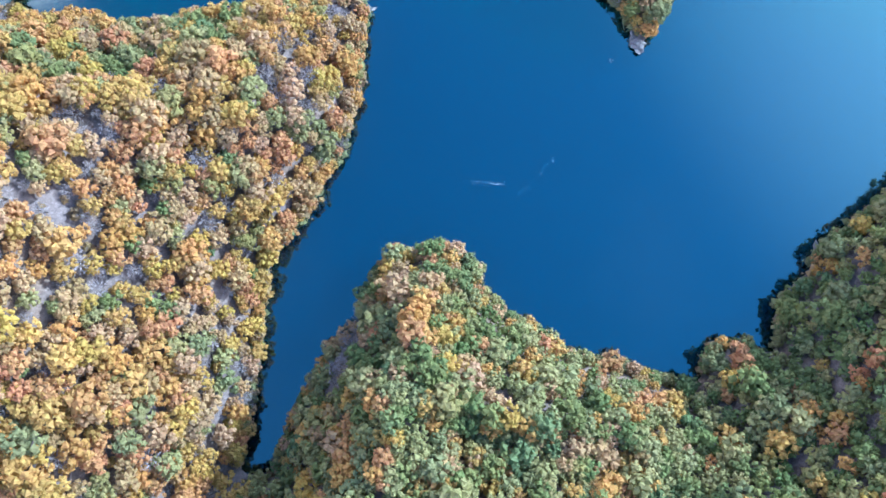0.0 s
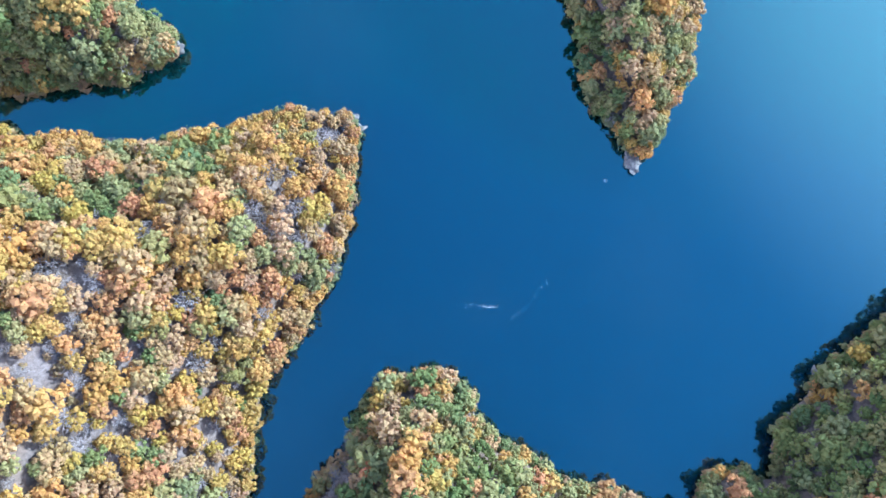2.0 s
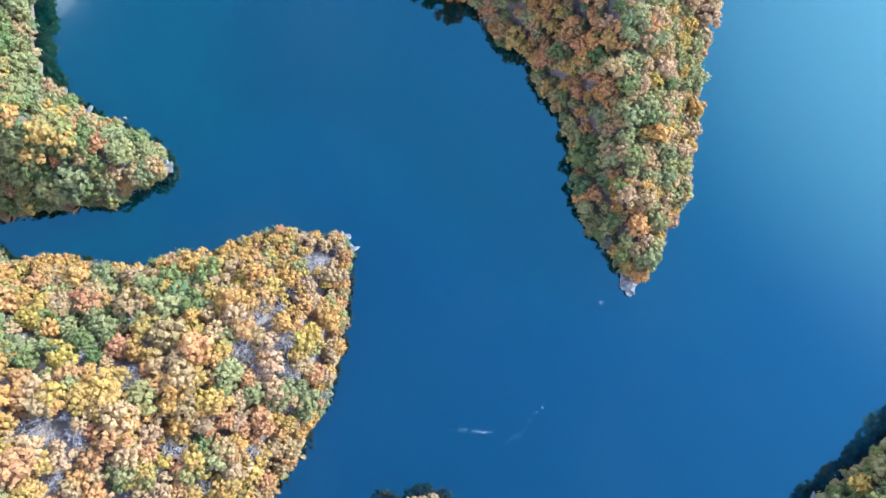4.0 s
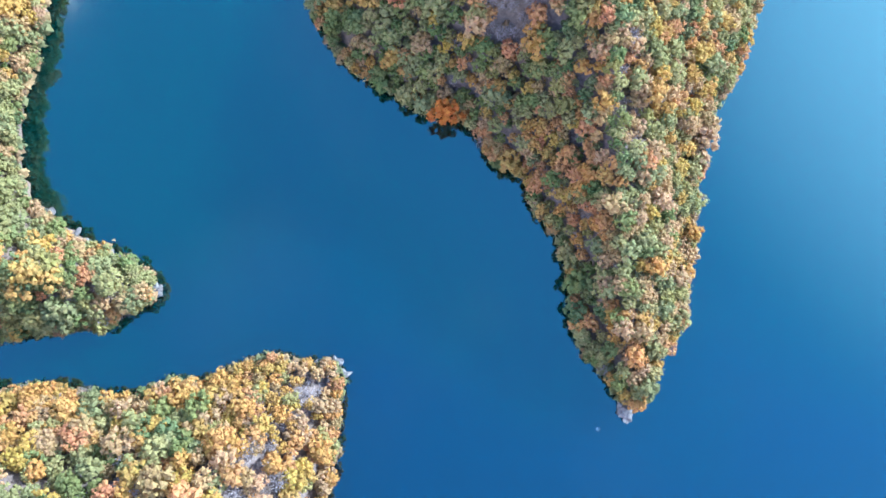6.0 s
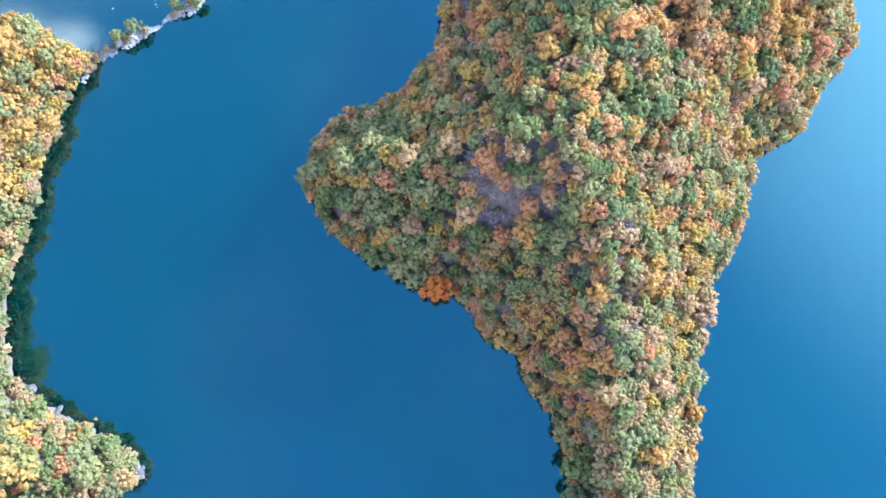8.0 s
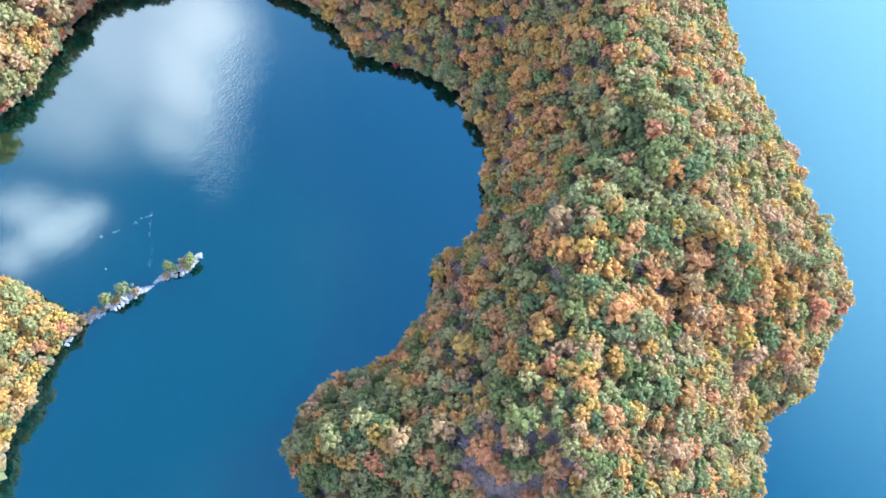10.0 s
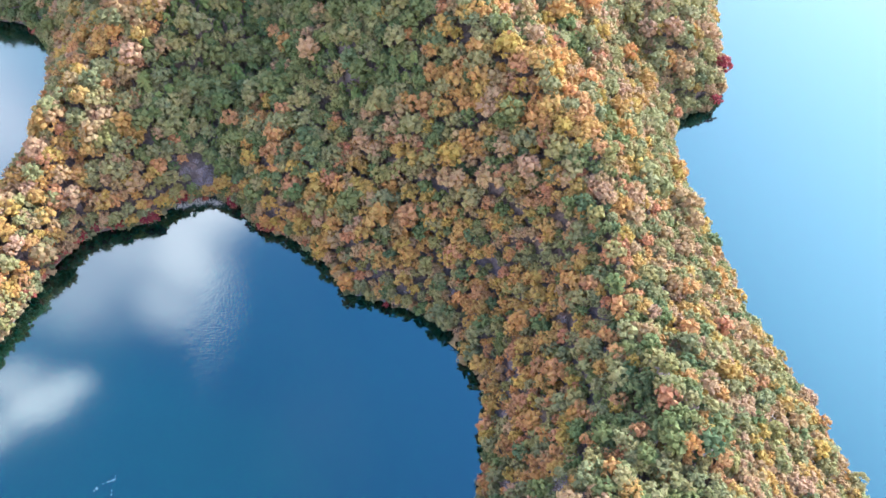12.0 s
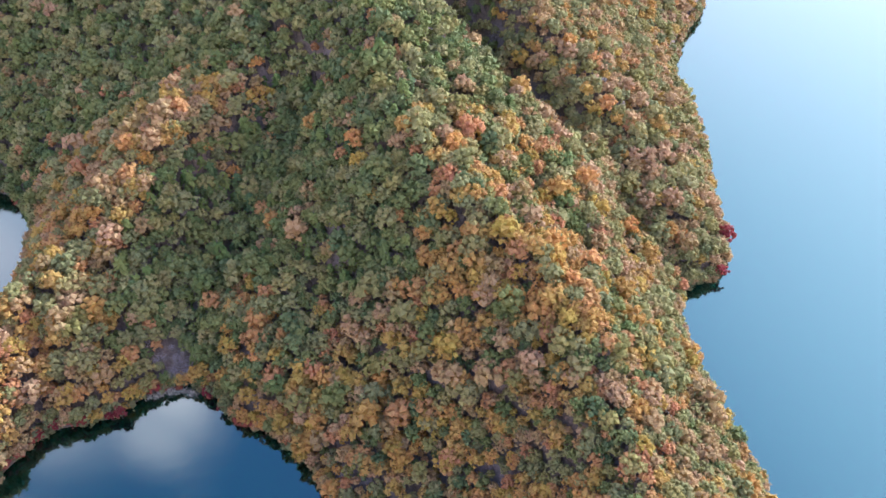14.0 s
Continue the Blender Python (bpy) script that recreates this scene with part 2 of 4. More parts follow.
# ---- the plan: shores and ridges ----
# left bank, from its north cove round the rocky nose and down the narrow inlet
SHORE_WEST = ((-400, 74), (-150, 77), (-114, 76), (-110, 71), (-104, 73), (-96, 73), (-87, 71.2), (-79, 70), (-71, 73), (-56, 74.5), (-50, 77.5), (-41, 80.5), (-33, 79), (-24.5, 78.5), (-20.8, 73), (-22, 63),
              (-23, 53), (-25, 45), (-26, 36), (-29, 32), (-34, 24), (-38, 16), (-44, 8), (-46, 3), (-47, -8), (-48, -19), (-49, -28), (-51, -38), (-52, -46))
# wooded headland and the bay east of it
SHORE_SOUTH = ((-47, -45), (-41.8, -30), (-36.8, -22), (-32.8, -14), (-26.8, -8), (-25, 0), (-20, 7), (-15, 11), (-10, 11), (-2, 13), (3, 11), (8, 5), (9, 1), (15, -5), (23, -9), (30, -15), (39, -17),
               (47, -19), (57, -22), (61, -22), (62, -16), (67, -12), (75, -12), (80, -15), (81, -3), (89, 4), (92, 11), (97, 15), (105, 21), (110, 26), (135, 45), (200, 60), (300, 30), (300, -300), (-400, -300))
# western point with the low cove shore behind it
SHORE_POINT = ((-400, 84), (-150, 80), (-110, 82), (-96, 84), (-81, 85), (-75, 89), (-69, 93), (-69, 96), (-72, 102), (-77, 105), (-84, 108), (-89, 110), (-97, 115), (-103, 121), (-105, 130), (-105, 141),
               (-103, 152), (-100, 161), (-99, 175), (-96, 181), (-95, 187), (-93, 193), (-90, 198), (-87, 203), (-91, 206), (-97, 209), (-102, 213), (-114, 216), (-140, 222), (-200, 235), (-400, 240))
# long peninsula: its west shore, from the far cove to the tip
SHORE_CAPE_WEST = ((-165, 245), (-140, 255), (-123, 269), (-115, 279), (-108, 302), (-101, 314), (-92, 315), (-83, 318), (-74, 326), (-64, 328), (-58, 325), (-49, 315), (-34, 307), (-24, 297), (-19, 288),
                   (4, 279), (13, 272), (16, 264), (21, 256), (20, 247), (19, 234), (16, 224), (5, 218), (4, 209), (2, 203), (-7, 192), (-16, 188), (-24, 184), (-30, 178), (-33, 168), (-29, 162), (-25, 155),
                   (-21, 151), (-13, 146), (-4, 140), (5, 139), (9.5, 135), (14.8, 126.5), (22, 123), (24, 116.5), (30, 107.5), (33, 98), (34, 84), (37, 77), (42.2, 73), (46, 64))
# its east shore, from the tip to the far hills, and the west bay
SHORE_CAPE_EAST = ((49, 62), (53, 65), (55, 70), (59.5, 78.3), (64.4, 85.6), (65.8, 97), (68.8, 112), (70, 128), (72, 134), (76.2, 144), (81, 150), (83, 160), (87, 172), (99, 178), (104, 188), (112, 197), (116, 206),
                   (116, 217), (112.5, 229), (111.2, 236), (111.6, 245), (106.8, 262), (101.8, 274), (99.8, 293), (97.8, 306), (96, 325), (97, 344), (103, 359), (110, 362), (117, 364), (123.5, 373), (127.5, 388), (131.8, 412))
SHORE_FAR = ((137, 433), (142.5, 461), (144, 480), (145, 510), (153, 528), (169, 562), (186, 585), (195, 606), (199, 640), (205, 720), (230, 900), (-400, 900), (-400, 400), (-260, 420), (-200, 440), (-163, 431), (-148, 416),
             (-142, 405), (-133, 377), (-131, 353), (-138, 320), (-155, 285), (-175, 255))
SPIT = ((-88, 206), (-84, 208), (-80, 210.5), (-76, 212), (-71, 213.2), (-72, 210.8), (-77, 208.5), (-82, 205), (-86, 202))
ISLET = ((-69.5, 213.2), (-66, 216.5), (-63.5, 219.6), (-59, 221.8), (-57.3, 221.6), (-59, 218.8), (-62, 216.4), (-66, 214))
LANDS = (SHORE_WEST + SHORE_SOUTH, SHORE_POINT, SHORE_CAPE_WEST + SHORE_CAPE_EAST + SHORE_FAR, SPIT, ISLET)

# crest lines of the hills: x, y, height of the ground
CRESTS = (
    ((-140, -80, 52), (-112, -25, 54), (-98, 12, 53), (-99, 32, 47), (-106, 48, 26), (-112, 58, 16)),
    ((-4, 9, 3), (-6, -2, 13), (-8, -12, 23), (-12, -24, 29), (-16, -60, 42), (40, -75, 38), (95, -60, 38), (96, -25, 24), (125, 0, 30), (160, 20, 30)),
    ((-12, -24, 29), (8, -26, 25), (26, -29, 21), (60, -45, 20)),
    ((-71, 96, 2), (-82, 98, 9), (-91, 100, 16), (-112, 108, 24), (-140, 125, 34), (-140, 170, 30), (-118, 195, 16), (-98, 204, 6)),
    # crest from (57, 293) to (8, 379) raised to shade its west slope
    ((48, 66, 1), (46, 91, 7), (45, 107, 13), (43, 130, 19), (40, 150, 26), (33, 167, 34), (36, 185, 36), (40, 210, 34), (62, 233, 34), (56, 262, 30), (57, 293, 34), (48, 318, 37), (34, 343, 45),
     (28, 355, 48), (8, 379, 53), (0, 410, 58), (-10, 440, 70), (-10, 560, 95), (20, 700, 120)),
    ((33, 167, 34), (14, 162, 25), (-5, 170, 18), (-22, 169, 7)),
    ((14, 162, 25), (0, 153, 16)),
    ((40, 210, 34), (73, 210, 28), (98, 214, 14)),
    ((48, 318, 37), (22, 305, 24), (4, 300, 12)),
    ((-150, 258, 4), (-118, 300, 7), (-114, 325, 14), (-110, 350, 23), (-99, 373, 31), (-84, 394, 42), (-60, 418, 50), (-10, 440, 70)),
    ((122, 378, 5), (112, 400, 13), (101, 420, 23), (80, 452, 40), (55, 480, 56), (-10, 560, 95)),
    ((-200, 470, 20), (-180, 520, 50), (-140, 600, 90), (20, 700, 120)),
)
# ravines and one shade cut: lines, width and depth as a share of the slope
RAVINES_AND_SHADE_CUT = ((((99, 358), (88, 381), (77, 405), (60, 428), (48, 442), (25, 487)), 13.0, 0.42),
           # made deeper and wider to shade its slope facing away from the sun
           (((-62, 329), (-56, 350), (-49, 372), (-43, 395), (-36, 420)), 19.0, 0.42),
           # added cut on an even slope, so the ground above falls into shade
           (((16, 283), (2, 303), (-14, 318), (-22, 340)), 15.0, 0.3),
           (((56, -24), (52, -40), (48, -60)), 10.0, 0.25))


# rocky places at the water's edge where no trees stand: x, y, radius
BARE = ((-25.5, 78.9, 1.1), (-22.8, 77.6, 1.3), (-21.4, 74.2, 1.2), (-69.8, 95, 2.0), (48.3, 63.3, 3.2), (-90.5, 110.8, 1.7), (-98.5, 116.3, 1.8), (-104.5, 124, 1.5), (86, 2, 1.3), (92.5, 11.5, 1.3))


def shore_distance(x, y):
    """Metres inside the shore (outside: minus)."""
    best = np.full(x.shape, -1e9)
    for ring in LANDS:
        inside = np.zeros(x.shape, bool)
        near = np.full(x.shape, 1e9)
        for (ax, ay), (bx, by) in zip(ring, ring[1:] + ring[:1]):
            ex, ey = bx - ax, by - ay
            u = np.clip(((x - ax) * ex + (y - ay) * ey) / (ex * ex + ey * ey), 0, 1)
            near = np.minimum(near, np.hypot(x - ax - u * ex, y - ay - u * ey))
            if ay != by:
                inside ^= ((ay > y) != (by > y)) & (x < ex * (y - ay) / ey + ax)
        best = np.maximum(best, np.where(inside, near, -near) - (2.3 if len(ring) > 12 else 0.7))
    for px, py, r in BARE:
        best = best + 2.1 * np.exp(-((x - px) ** 2 + (y - py) ** 2) / (r * r * 1.4))
    far = np.maximum(np.abs(x) - 800, np.abs(y - 350) - 1000)
    return np.maximum(best, far)


def wave(x, y, size, seed):
    """Smooth uneven values, about -1 to 1."""
    r = np.random.RandomState(seed)
    total = np.zeros(x.shape)
    for _ in range(7):
        a, p = r.uniform(0, 2 * math.pi, 2)
        f = 2 * math.pi / size * r.uniform(0.6, 1.7)
        total += np.sin((x * math.cos(a) + y * math.sin(a)) * f + p)
    return total / 3.2


def terrain(x, y):
    """Height of the ground and metres inside the shore."""
    d = shore_distance(x, y) + 0.7 * wave(x, y, 9, 5)
    inner = np.maximum(d, 0)
    eff = inner * inner / (inner + 2.0)
    total = np.zeros(x.shape)
    for line in CRESTS:
        near, height = np.full(x.shape, 1e9), np.zeros(x.shape)
        for (ax, ay, ah), (bx, by, bh) in zip(line, line[1:]):
            ex, ey = bx - ax, by - ay
            u = np.clip(((x - ax) * ex + (y - ay) * ey) / (ex * ex + ey * ey), 0, 1)
            g = np.hypot(x - ax - u * ex, y - ay - u * ey)
            height = np.where(g < near, ah + u * (bh - ah), height)
            near = np.minimum(near, g)
        total += (height * (eff / (eff + near + 1e-6)) ** 0.72) ** 8
    h = total ** 0.125
    for line, width, depth in RAVINES_AND_SHADE_CUT:
        near = np.full(x.shape, 1e9)
        for (ax, ay), (bx, by) in zip(line, line[1:]):
            ex, ey = bx - ax, by - ay
            u = np.clip(((x - ax) * ex + (y - ay) * ey) / (ex * ex + ey * ey), 0, 1)
            near = np.minimum(near, np.hypot(x - ax - u * ex, y - ay - u * ey))
        h = h * (1 - depth * np.exp(-(near / width) ** 2))
    h = h + np.minimum(inner, 12) / 12 * (1.3 * wave(x, y, 22, 3) + 1.6 * wave(x, y, 60, 4))
    far = np.maximum(np.abs(x) - 800, np.abs(y - 350) - 1000)
    h = np.where(far > 0, np.minimum(far * 0.3, 160) + 15 * wave(x, y, 400, 8), h)
    return np.where(d > 0, np.maximum(h, 0.25 * np.minimum(inner, 3)), np.maximum(d * 1.7, -14)), d


def ground_at(x, y):
    return float(terrain(np.array([float(x)]), np.array([float(y)]))[0][0])


def stretch(lo, hi, step):
    core = np.arange(lo, hi + 0.1, step)
    tail = 40 * (1.28 ** np.arange(1, 19) - 1)
    return np.concatenate((lo - tail[::-1], core, hi + tail))


def unit(v):
    return v / np.maximum(np.linalg.norm(v, axis=-1, keepdims=True), 1e-9)


def array_mesh(name, verts, faces, mats, slots=None, smooth=False, tones=None):
    """A mesh from arrays: verts (n, 3), or (n, 6) with the way each one faces; faces (m, 3 or 4)."""
    me = bpy.data.meshes.new(name)
    n, k = faces.shape
    me.vertices.add(len(verts))
    me.vertices.foreach_set("co", np.ascontiguousarray(verts[:, :3], np.float32).ravel())
    me.loops.add(n * k)
    me.loops.foreach_set("vertex_index", np.ascontiguousarray(faces, np.int32).ravel())
    me.polygons.add(n)
    me.polygons.foreach_set("loop_start", np.arange(0, n * k, k, dtype=np.int32))
    for m in mats:
        me.materials.append(m)
    if slots is not None:
        me.polygons.foreach_set("material_index", np.ascontiguousarray(slots, np.int32))
    me.polygons.foreach_set("use_smooth", np.full(n, smooth))
    me.update(calc_edges=True)
    if tones is not None:
        me.attributes.new("tone", "FLOAT", "FACE").data.foreach_set("value", np.ascontiguousarray(tones, np.float32))
    if verts.shape[1] == 6:
        facing = me.attributes.new("custom_normal", "FLOAT_VECTOR", "POINT")
        facing.data.foreach_set("vector", np.ascontiguousarray(unit(verts[:, 3:]), np.float32).ravel())
    return me


# ---- ground and water ----
def build_ground():
    xs, ys = stretch(-260, 300, 3.0), stretch(-110, 700, 3.0)
    gx, gy = np.meshgrid(xs, ys)
    h, d = terrain(gx.ravel(), gy.ravel())
    verts = np.stack((gx.ravel(), gy.ravel(), h), 1)
    i = np.arange(len(xs) * len(ys)).reshape(len(ys), len(xs))
    faces = np.stack((i[:-1, :-1], i[:-1, 1:], i[1:, 1:], i[1:, :-1]), -1).reshape(-1, 4)
    ob = new("ground", array_mesh("ground", verts, faces, [GROUND], smooth=True))
    tagged(ob, "steep hillsides of grey-brown leaf litter with pale rock at the waterline", "ground", kind="structure")


def build_water():
    s = 4500
    verts = np.array(((-s, -s, 0), (s, -s, 0), (s, s, 0), (-s, s, 0)))
    ob = new("water", array_mesh("water", verts, np.array(((0, 1, 2, 3),)), [WATER]))
    tagged(ob, "calm deep blue reservoir water reflecting sky and clouds", "lake", kind="structure")


build_ground()
build_water()


# ---- trees ----
def cards(r, at, normal, size, long=1.0, along=None):
    """Irregular four-cornered leaf sprays at the given places, facing the given ways."""
    n = len(at)
    normal = unit(normal)
    side = r.normal(size=(n, 3)) if along is None else along
    u = unit(side - normal * np.sum(side * normal, 1, keepdims=True))
    v = np.cross(normal, u)
    s = np.asarray(size).reshape(-1, 1)
    corners = []
    for cu, cv in ((1, 0.15), (0.1, 1), (-1, -0.1), (-0.1, -1)):
        corners.append(at + s * (u * cu * long * r.uniform(0.7, 1.25, (n, 1)) + v * cv * r.uniform(0.6, 1.25, (n, 1)) + normal * r.uniform(-0.3, 0.3, (n, 1))))
    return np.stack(corners, 1).reshape(-1, 3), np.arange(4 * n).reshape(n, 4)


def flakes(r, at, normal, size):
    """Small three-cornered leaf sprays."""
    n = len(at)
    normal = unit(normal)
    side = r.normal(size=(n, 3))
    u = unit(side - normal * np.sum(side * normal, 1, keepdims=True))
    v = np.cross(normal, u)
    s = np.asarray(size).reshape(-1, 1)
    a = at + s * (u * r.uniform(0.7, 1.3, (n, 1)) + normal * r.uniform(-0.2, 0.5, (n, 1)))
    b = at + s * (-0.6 * u + v * r.uniform(0.5, 1.1, (n, 1)))
    c = at + s * (-0.6 * u - v * r.uniform(0.5, 1.1, (n, 1)))
    return np.stack((a, b, c), 1).reshape(-1, 3), np.arange(3 * n).reshape(n, 3)


def ball():
    """Eight-sided clump core."""
    v = np.array(((1, 0, 0), (-1, 0, 0), (0, 1, 0), (0, -1, 0), (0, 0, 1), (0, 0, -1.0)))
    f = np.array(((0, 2, 4), (2, 1, 4), (1, 3, 4), (3, 0, 4), (2, 0, 5), (1, 2, 5), (3, 1, 5), (0, 3, 5)))
    return v, f


def broad_crown(seed, clumps, count, size, wide=2.5, tall=2.0, base=4.4):
    """Crown of a broad-leaved tree: a dome of many small rounded leaf clumps, uneven, with loose sprays standing out of them."""
    r = np.random.RandomState(seed)
    k = clumps
    a = np.arange(k) * 2.4 + r.uniform(0, 6) + r.normal(size=k) * 0.25
    up = np.clip(1 - 1.3 * (np.arange(k) + 0.5) / k + r.uniform(-0.1, 0.1, k), -0.4, 1)
    flat = np.sqrt(np.clip(1 - up * up, 0, 1))
    sway = 1 + 0.14 * np.sin(2 * a + r.uniform(0, 6)) + 0.1 * np.sin(3 * a + r.uniform(0, 6))
    lob_r = wide * 1.5 / math.sqrt(k) * r.uniform(0.72, 1.22, k)
    out = wide * sway * r.uniform(0.9, 1.12, k) - lob_r * 0.75
    mid = np.stack((np.cos(a) * flat * out, np.sin(a) * flat * out, up * (tall * r.uniform(0.88, 1.12, k) - lob_r * 0.5)), 1)
    bv, bf = ball()
    vs, fs, total = [], [], 0
    for i in range(k + 1):
        q = np.array(pose(0, 0, 0, *r.uniform(0, 360, 3)).to_3x3())
        if i < k:
            v = (bv @ q.T) * (lob_r[i] * r.uniform(0.78, 1.08, (6, 1))) * (1, 1, 0.9)
            at, facing = v + mid[i], unit(v) * 0.8 + unit(v + mid[i]) * 0.2
        else:
            at = (bv @ q.T) * (wide * 0.62, wide * 0.62, tall * 0.55)
            facing = at
        face = at[bf].mean(1)
        gap = np.linalg.norm(face[:, None] - mid[None], axis=2) / lob_r[None]
        if i < k:
            gap[:, i] = 9
        way = face - (mid[i] if i < k else 0)
        f = bf[(gap.min(1) > 0.66) & (unit(way)[:, 2] > -0.62) & (np.sum(unit(way) * unit(face), 1) > -0.3)]
        used = np.unique(f)
        slot = np.zeros(6, int)
        slot[used] = np.arange(len(used)) + total
        vs.append(np.concatenate((at, facing), 1)[used])
        fs.append(slot[f])
        total += len(used)
    pick = r.randint(0, k, count * 5)
    way = unit(r.normal(size=(count * 5, 3)) + (0, 0, 0.5) + 0.7 * unit(mid[pick]))
    at = mid[pick] + way * (lob_r[pick] * r.uniform(0.78, 1.14, count * 5))[:, None] * (1, 1, 0.9)
    gap = np.linalg.norm(at[:, None] - mid[None], axis=2) / lob_r[None]
    gap[np.arange(len(at)), pick] = 9
    keep = np.flatnonzero(gap.min(1) > 0.84)[:count]
    at, way = at[keep], way[keep]
    tilt = r.normal(size=way.shape)
    v, f = flakes(r, at, way + tilt * 0.33, size * r.uniform(0.6, 1.4, len(at)))
    fs.append(f + total)
    vs.append(np.concatenate((v, np.repeat(way * 0.8 + unit(at) * 0.2 + tilt * 0.12, 3, 0)), 1))
    return np.concatenate(vs) + (0, 0, base, 0, 0, 0), np.concatenate(fs)


def needle_crown(seed, count, size, wide=2.35, tall=5.6, base=1.6):
    """Crown of a conifer: whorls of drooping boughs, narrowing to the top."""
    r = np.random.RandomState(seed)
    level = r.uniform(0, 1, count) ** 0.75
    tier = np.floor(level * 8) / 8 + r.uniform(0, 0.03, count)
    a = np.floor(r.uniform(0, 9, count)) * 2 * math.pi / 9 + tier * 19 + r.normal(size=count) * 0.12
    reach = wide * (1 - tier) ** 0.85 * r.uniform(0.35, 1.0, count) + 0.1
    out = np.stack((np.cos(a), np.sin(a), np.zeros(count)), 1)
    at = out * reach[:, None] + np.stack((np.zeros(count), np.zeros(count), base + tall * tier - reach * 0.28), 1)
    tilt = r.normal(size=(count, 3))
    v, f = cards(r, at, out * 0.45 + (0, 0, 1) + tilt * 0.25, size * r.uniform(0.8, 1.3, count), 1.6, out + (0, 0, -0.3))
    return np.concatenate((v, np.repeat(out * 0.7 + (0, 0, 0.6) + tilt * 0.2, 4, 0)), 1), f


def twig_crown(seed, count, wide=2.2, tall=2.2, base=2.6):
    """Crown of a leafless tree: thin twigs fanning upward."""
    r = np.random.RandomState(seed)
    way = unit(r.normal(size=(count, 3)) * (1, 1, 0.6) + (0, 0, 0.7))
    start = way * r.uniform(0.25, 0.95, (count, 1)) * (wide, wide, tall) + (0, 0, base)
    lean = unit(way + r.normal(size=way.shape) * 0.75)
    v, f = cards(r, start + lean * 0.25, np.cross(lean, r.normal(size=way.shape)), np.full(count, 0.052), 8.5, lean)
    return np.concatenate((v, np.repeat(unit(r.normal(size=way.shape)) + way * 0.5, 4, 0)), 1), f


def trunk_mesh(seed, height, radius, limbs=4):
    """Tapered, slightly bent trunk with limbs, as one mesh."""
    r = np.random.RandomState(seed)
    verts, faces = [], []

    def limb(points, radii, sides):
        start = len(verts)
        for p, q in zip(points, radii):
            for i in range(sides):
                verts.append((p[0] + q * math.cos(i * 2 * math.pi / sides), p[1] + q * math.sin(i * 2 * math.pi / sides), p[2]))
        for j in range(len(points) - 1):
            for i in range(sides):
                b = start + j * sides
                faces.append((b + i, b + (i + 1) % sides, b + sides + (i + 1) % sides, b + sides + i))

    sway = r.uniform(-0.25, 0.25, 2)
    top = (sway[0], sway[1], height)
    limb([(0, 0, -0.6), (0, 0, 0.3), (sway[0] * 0.5, sway[1] * 0.5, height * 0.55), top], (radius * 1.4, radius, radius * 0.7, radius * 0.3), 6)
    for i in range(limbs):
        a = i * 2.4 + r.uniform(0, 1)
        z = height * r.uniform(0.45, 0.75)
        reach = r.uniform(1.0, 1.7)
        limb([(sway[0] * 0.5, sway[1] * 0.5, z), (math.cos(a) * reach * 0.5, math.sin(a) * reach * 0.5, z + 0.7), (math.cos(a) * reach, math.sin(a) * reach, z + 1.7)], (radius * 0.5, radius * 0.35, radius * 0.1), 4)
    return np.array(verts), np.array(faces)


def triangles(shape):
    verts, quads = shape
    return verts, np.concatenate((quads[:, (0, 1, 2)], quads[:, (0, 2, 3)]))


VARIANTS = 8
SHAPES, SMALL_SHAPES, MID_SHAPES, FAR_SHAPES, SPARSE_SHAPES, TRUNKS = {}, {}, {}, {}, {}, {}
for form in ("broad", "needle", "twig", "shrub"):
    for v in range(VARIANTS):
        seed = 100 * v + len(form)
        wide, tall = 2.45 + 0.15 * (v % 3), 2.2 + 0.3 * (v % 2)
        if form == "broad":
            SHAPES[form, v] = broad_crown(seed, 25 + v % 4, 165, 0.27, wide, tall)
            SMALL_SHAPES[form, v] = broad_crown(seed, 21 + v % 4, 125, 0.29, wide, tall)
            MID_SHAPES[form, v] = broad_crown(seed, 17 + v % 4, 84, 0.31, wide, tall)
            FAR_SHAPES[form, v] = broad_crown(seed, 13 + v % 3, 44, 0.28, wide, tall)
            SPARSE_SHAPES[form, v] = broad_crown(seed, 5, 20, 0.6, wide, tall)
        elif form == "shrub":
            SHAPES[form, v] = SMALL_SHAPES[form, v] = MID_SHAPES[form, v] = broad_crown(seed, 4, 26, 0.27, 1.35, 1.1, 0.75)
            FAR_SHAPES[form, v] = SPARSE_SHAPES[form, v] = broad_crown(seed, 3, 10, 0.4, 1.35, 1.1, 0.75)
        elif form == "needle":
            SHAPES[form, v] = triangles(needle_crown(seed, 200, 0.28))
            SMALL_SHAPES[form, v] = MID_SHAPES[form, v] = triangles(needle_crown(seed, 110, 0.42))
            FAR_SHAPES[form, v] = triangles(needle_crown(seed, 85, 0.46))
            SPARSE_SHAPES[form, v] = triangles(needle_crown(seed, 40, 0.68))
        else:
            SHAPES[form, v] = triangles(twig_crown(seed, 260))
            SMALL_SHAPES[form, v] = MID_SHAPES[form, v] = triangles(twig_crown(seed, 230))
            FAR_SHAPES[form, v] = SPARSE_SHAPES[form, v] = triangles(twig_crown(seed, 80))
        TRUNKS[form, v] = triangles(trunk_mesh(seed + 7, {"broad": 4.6, "needle": 7.6, "twig": 4.2, "shrub": 0.9}[form], 0.16, 3 if form in ("broad", "twig") else 0))
POST = {}
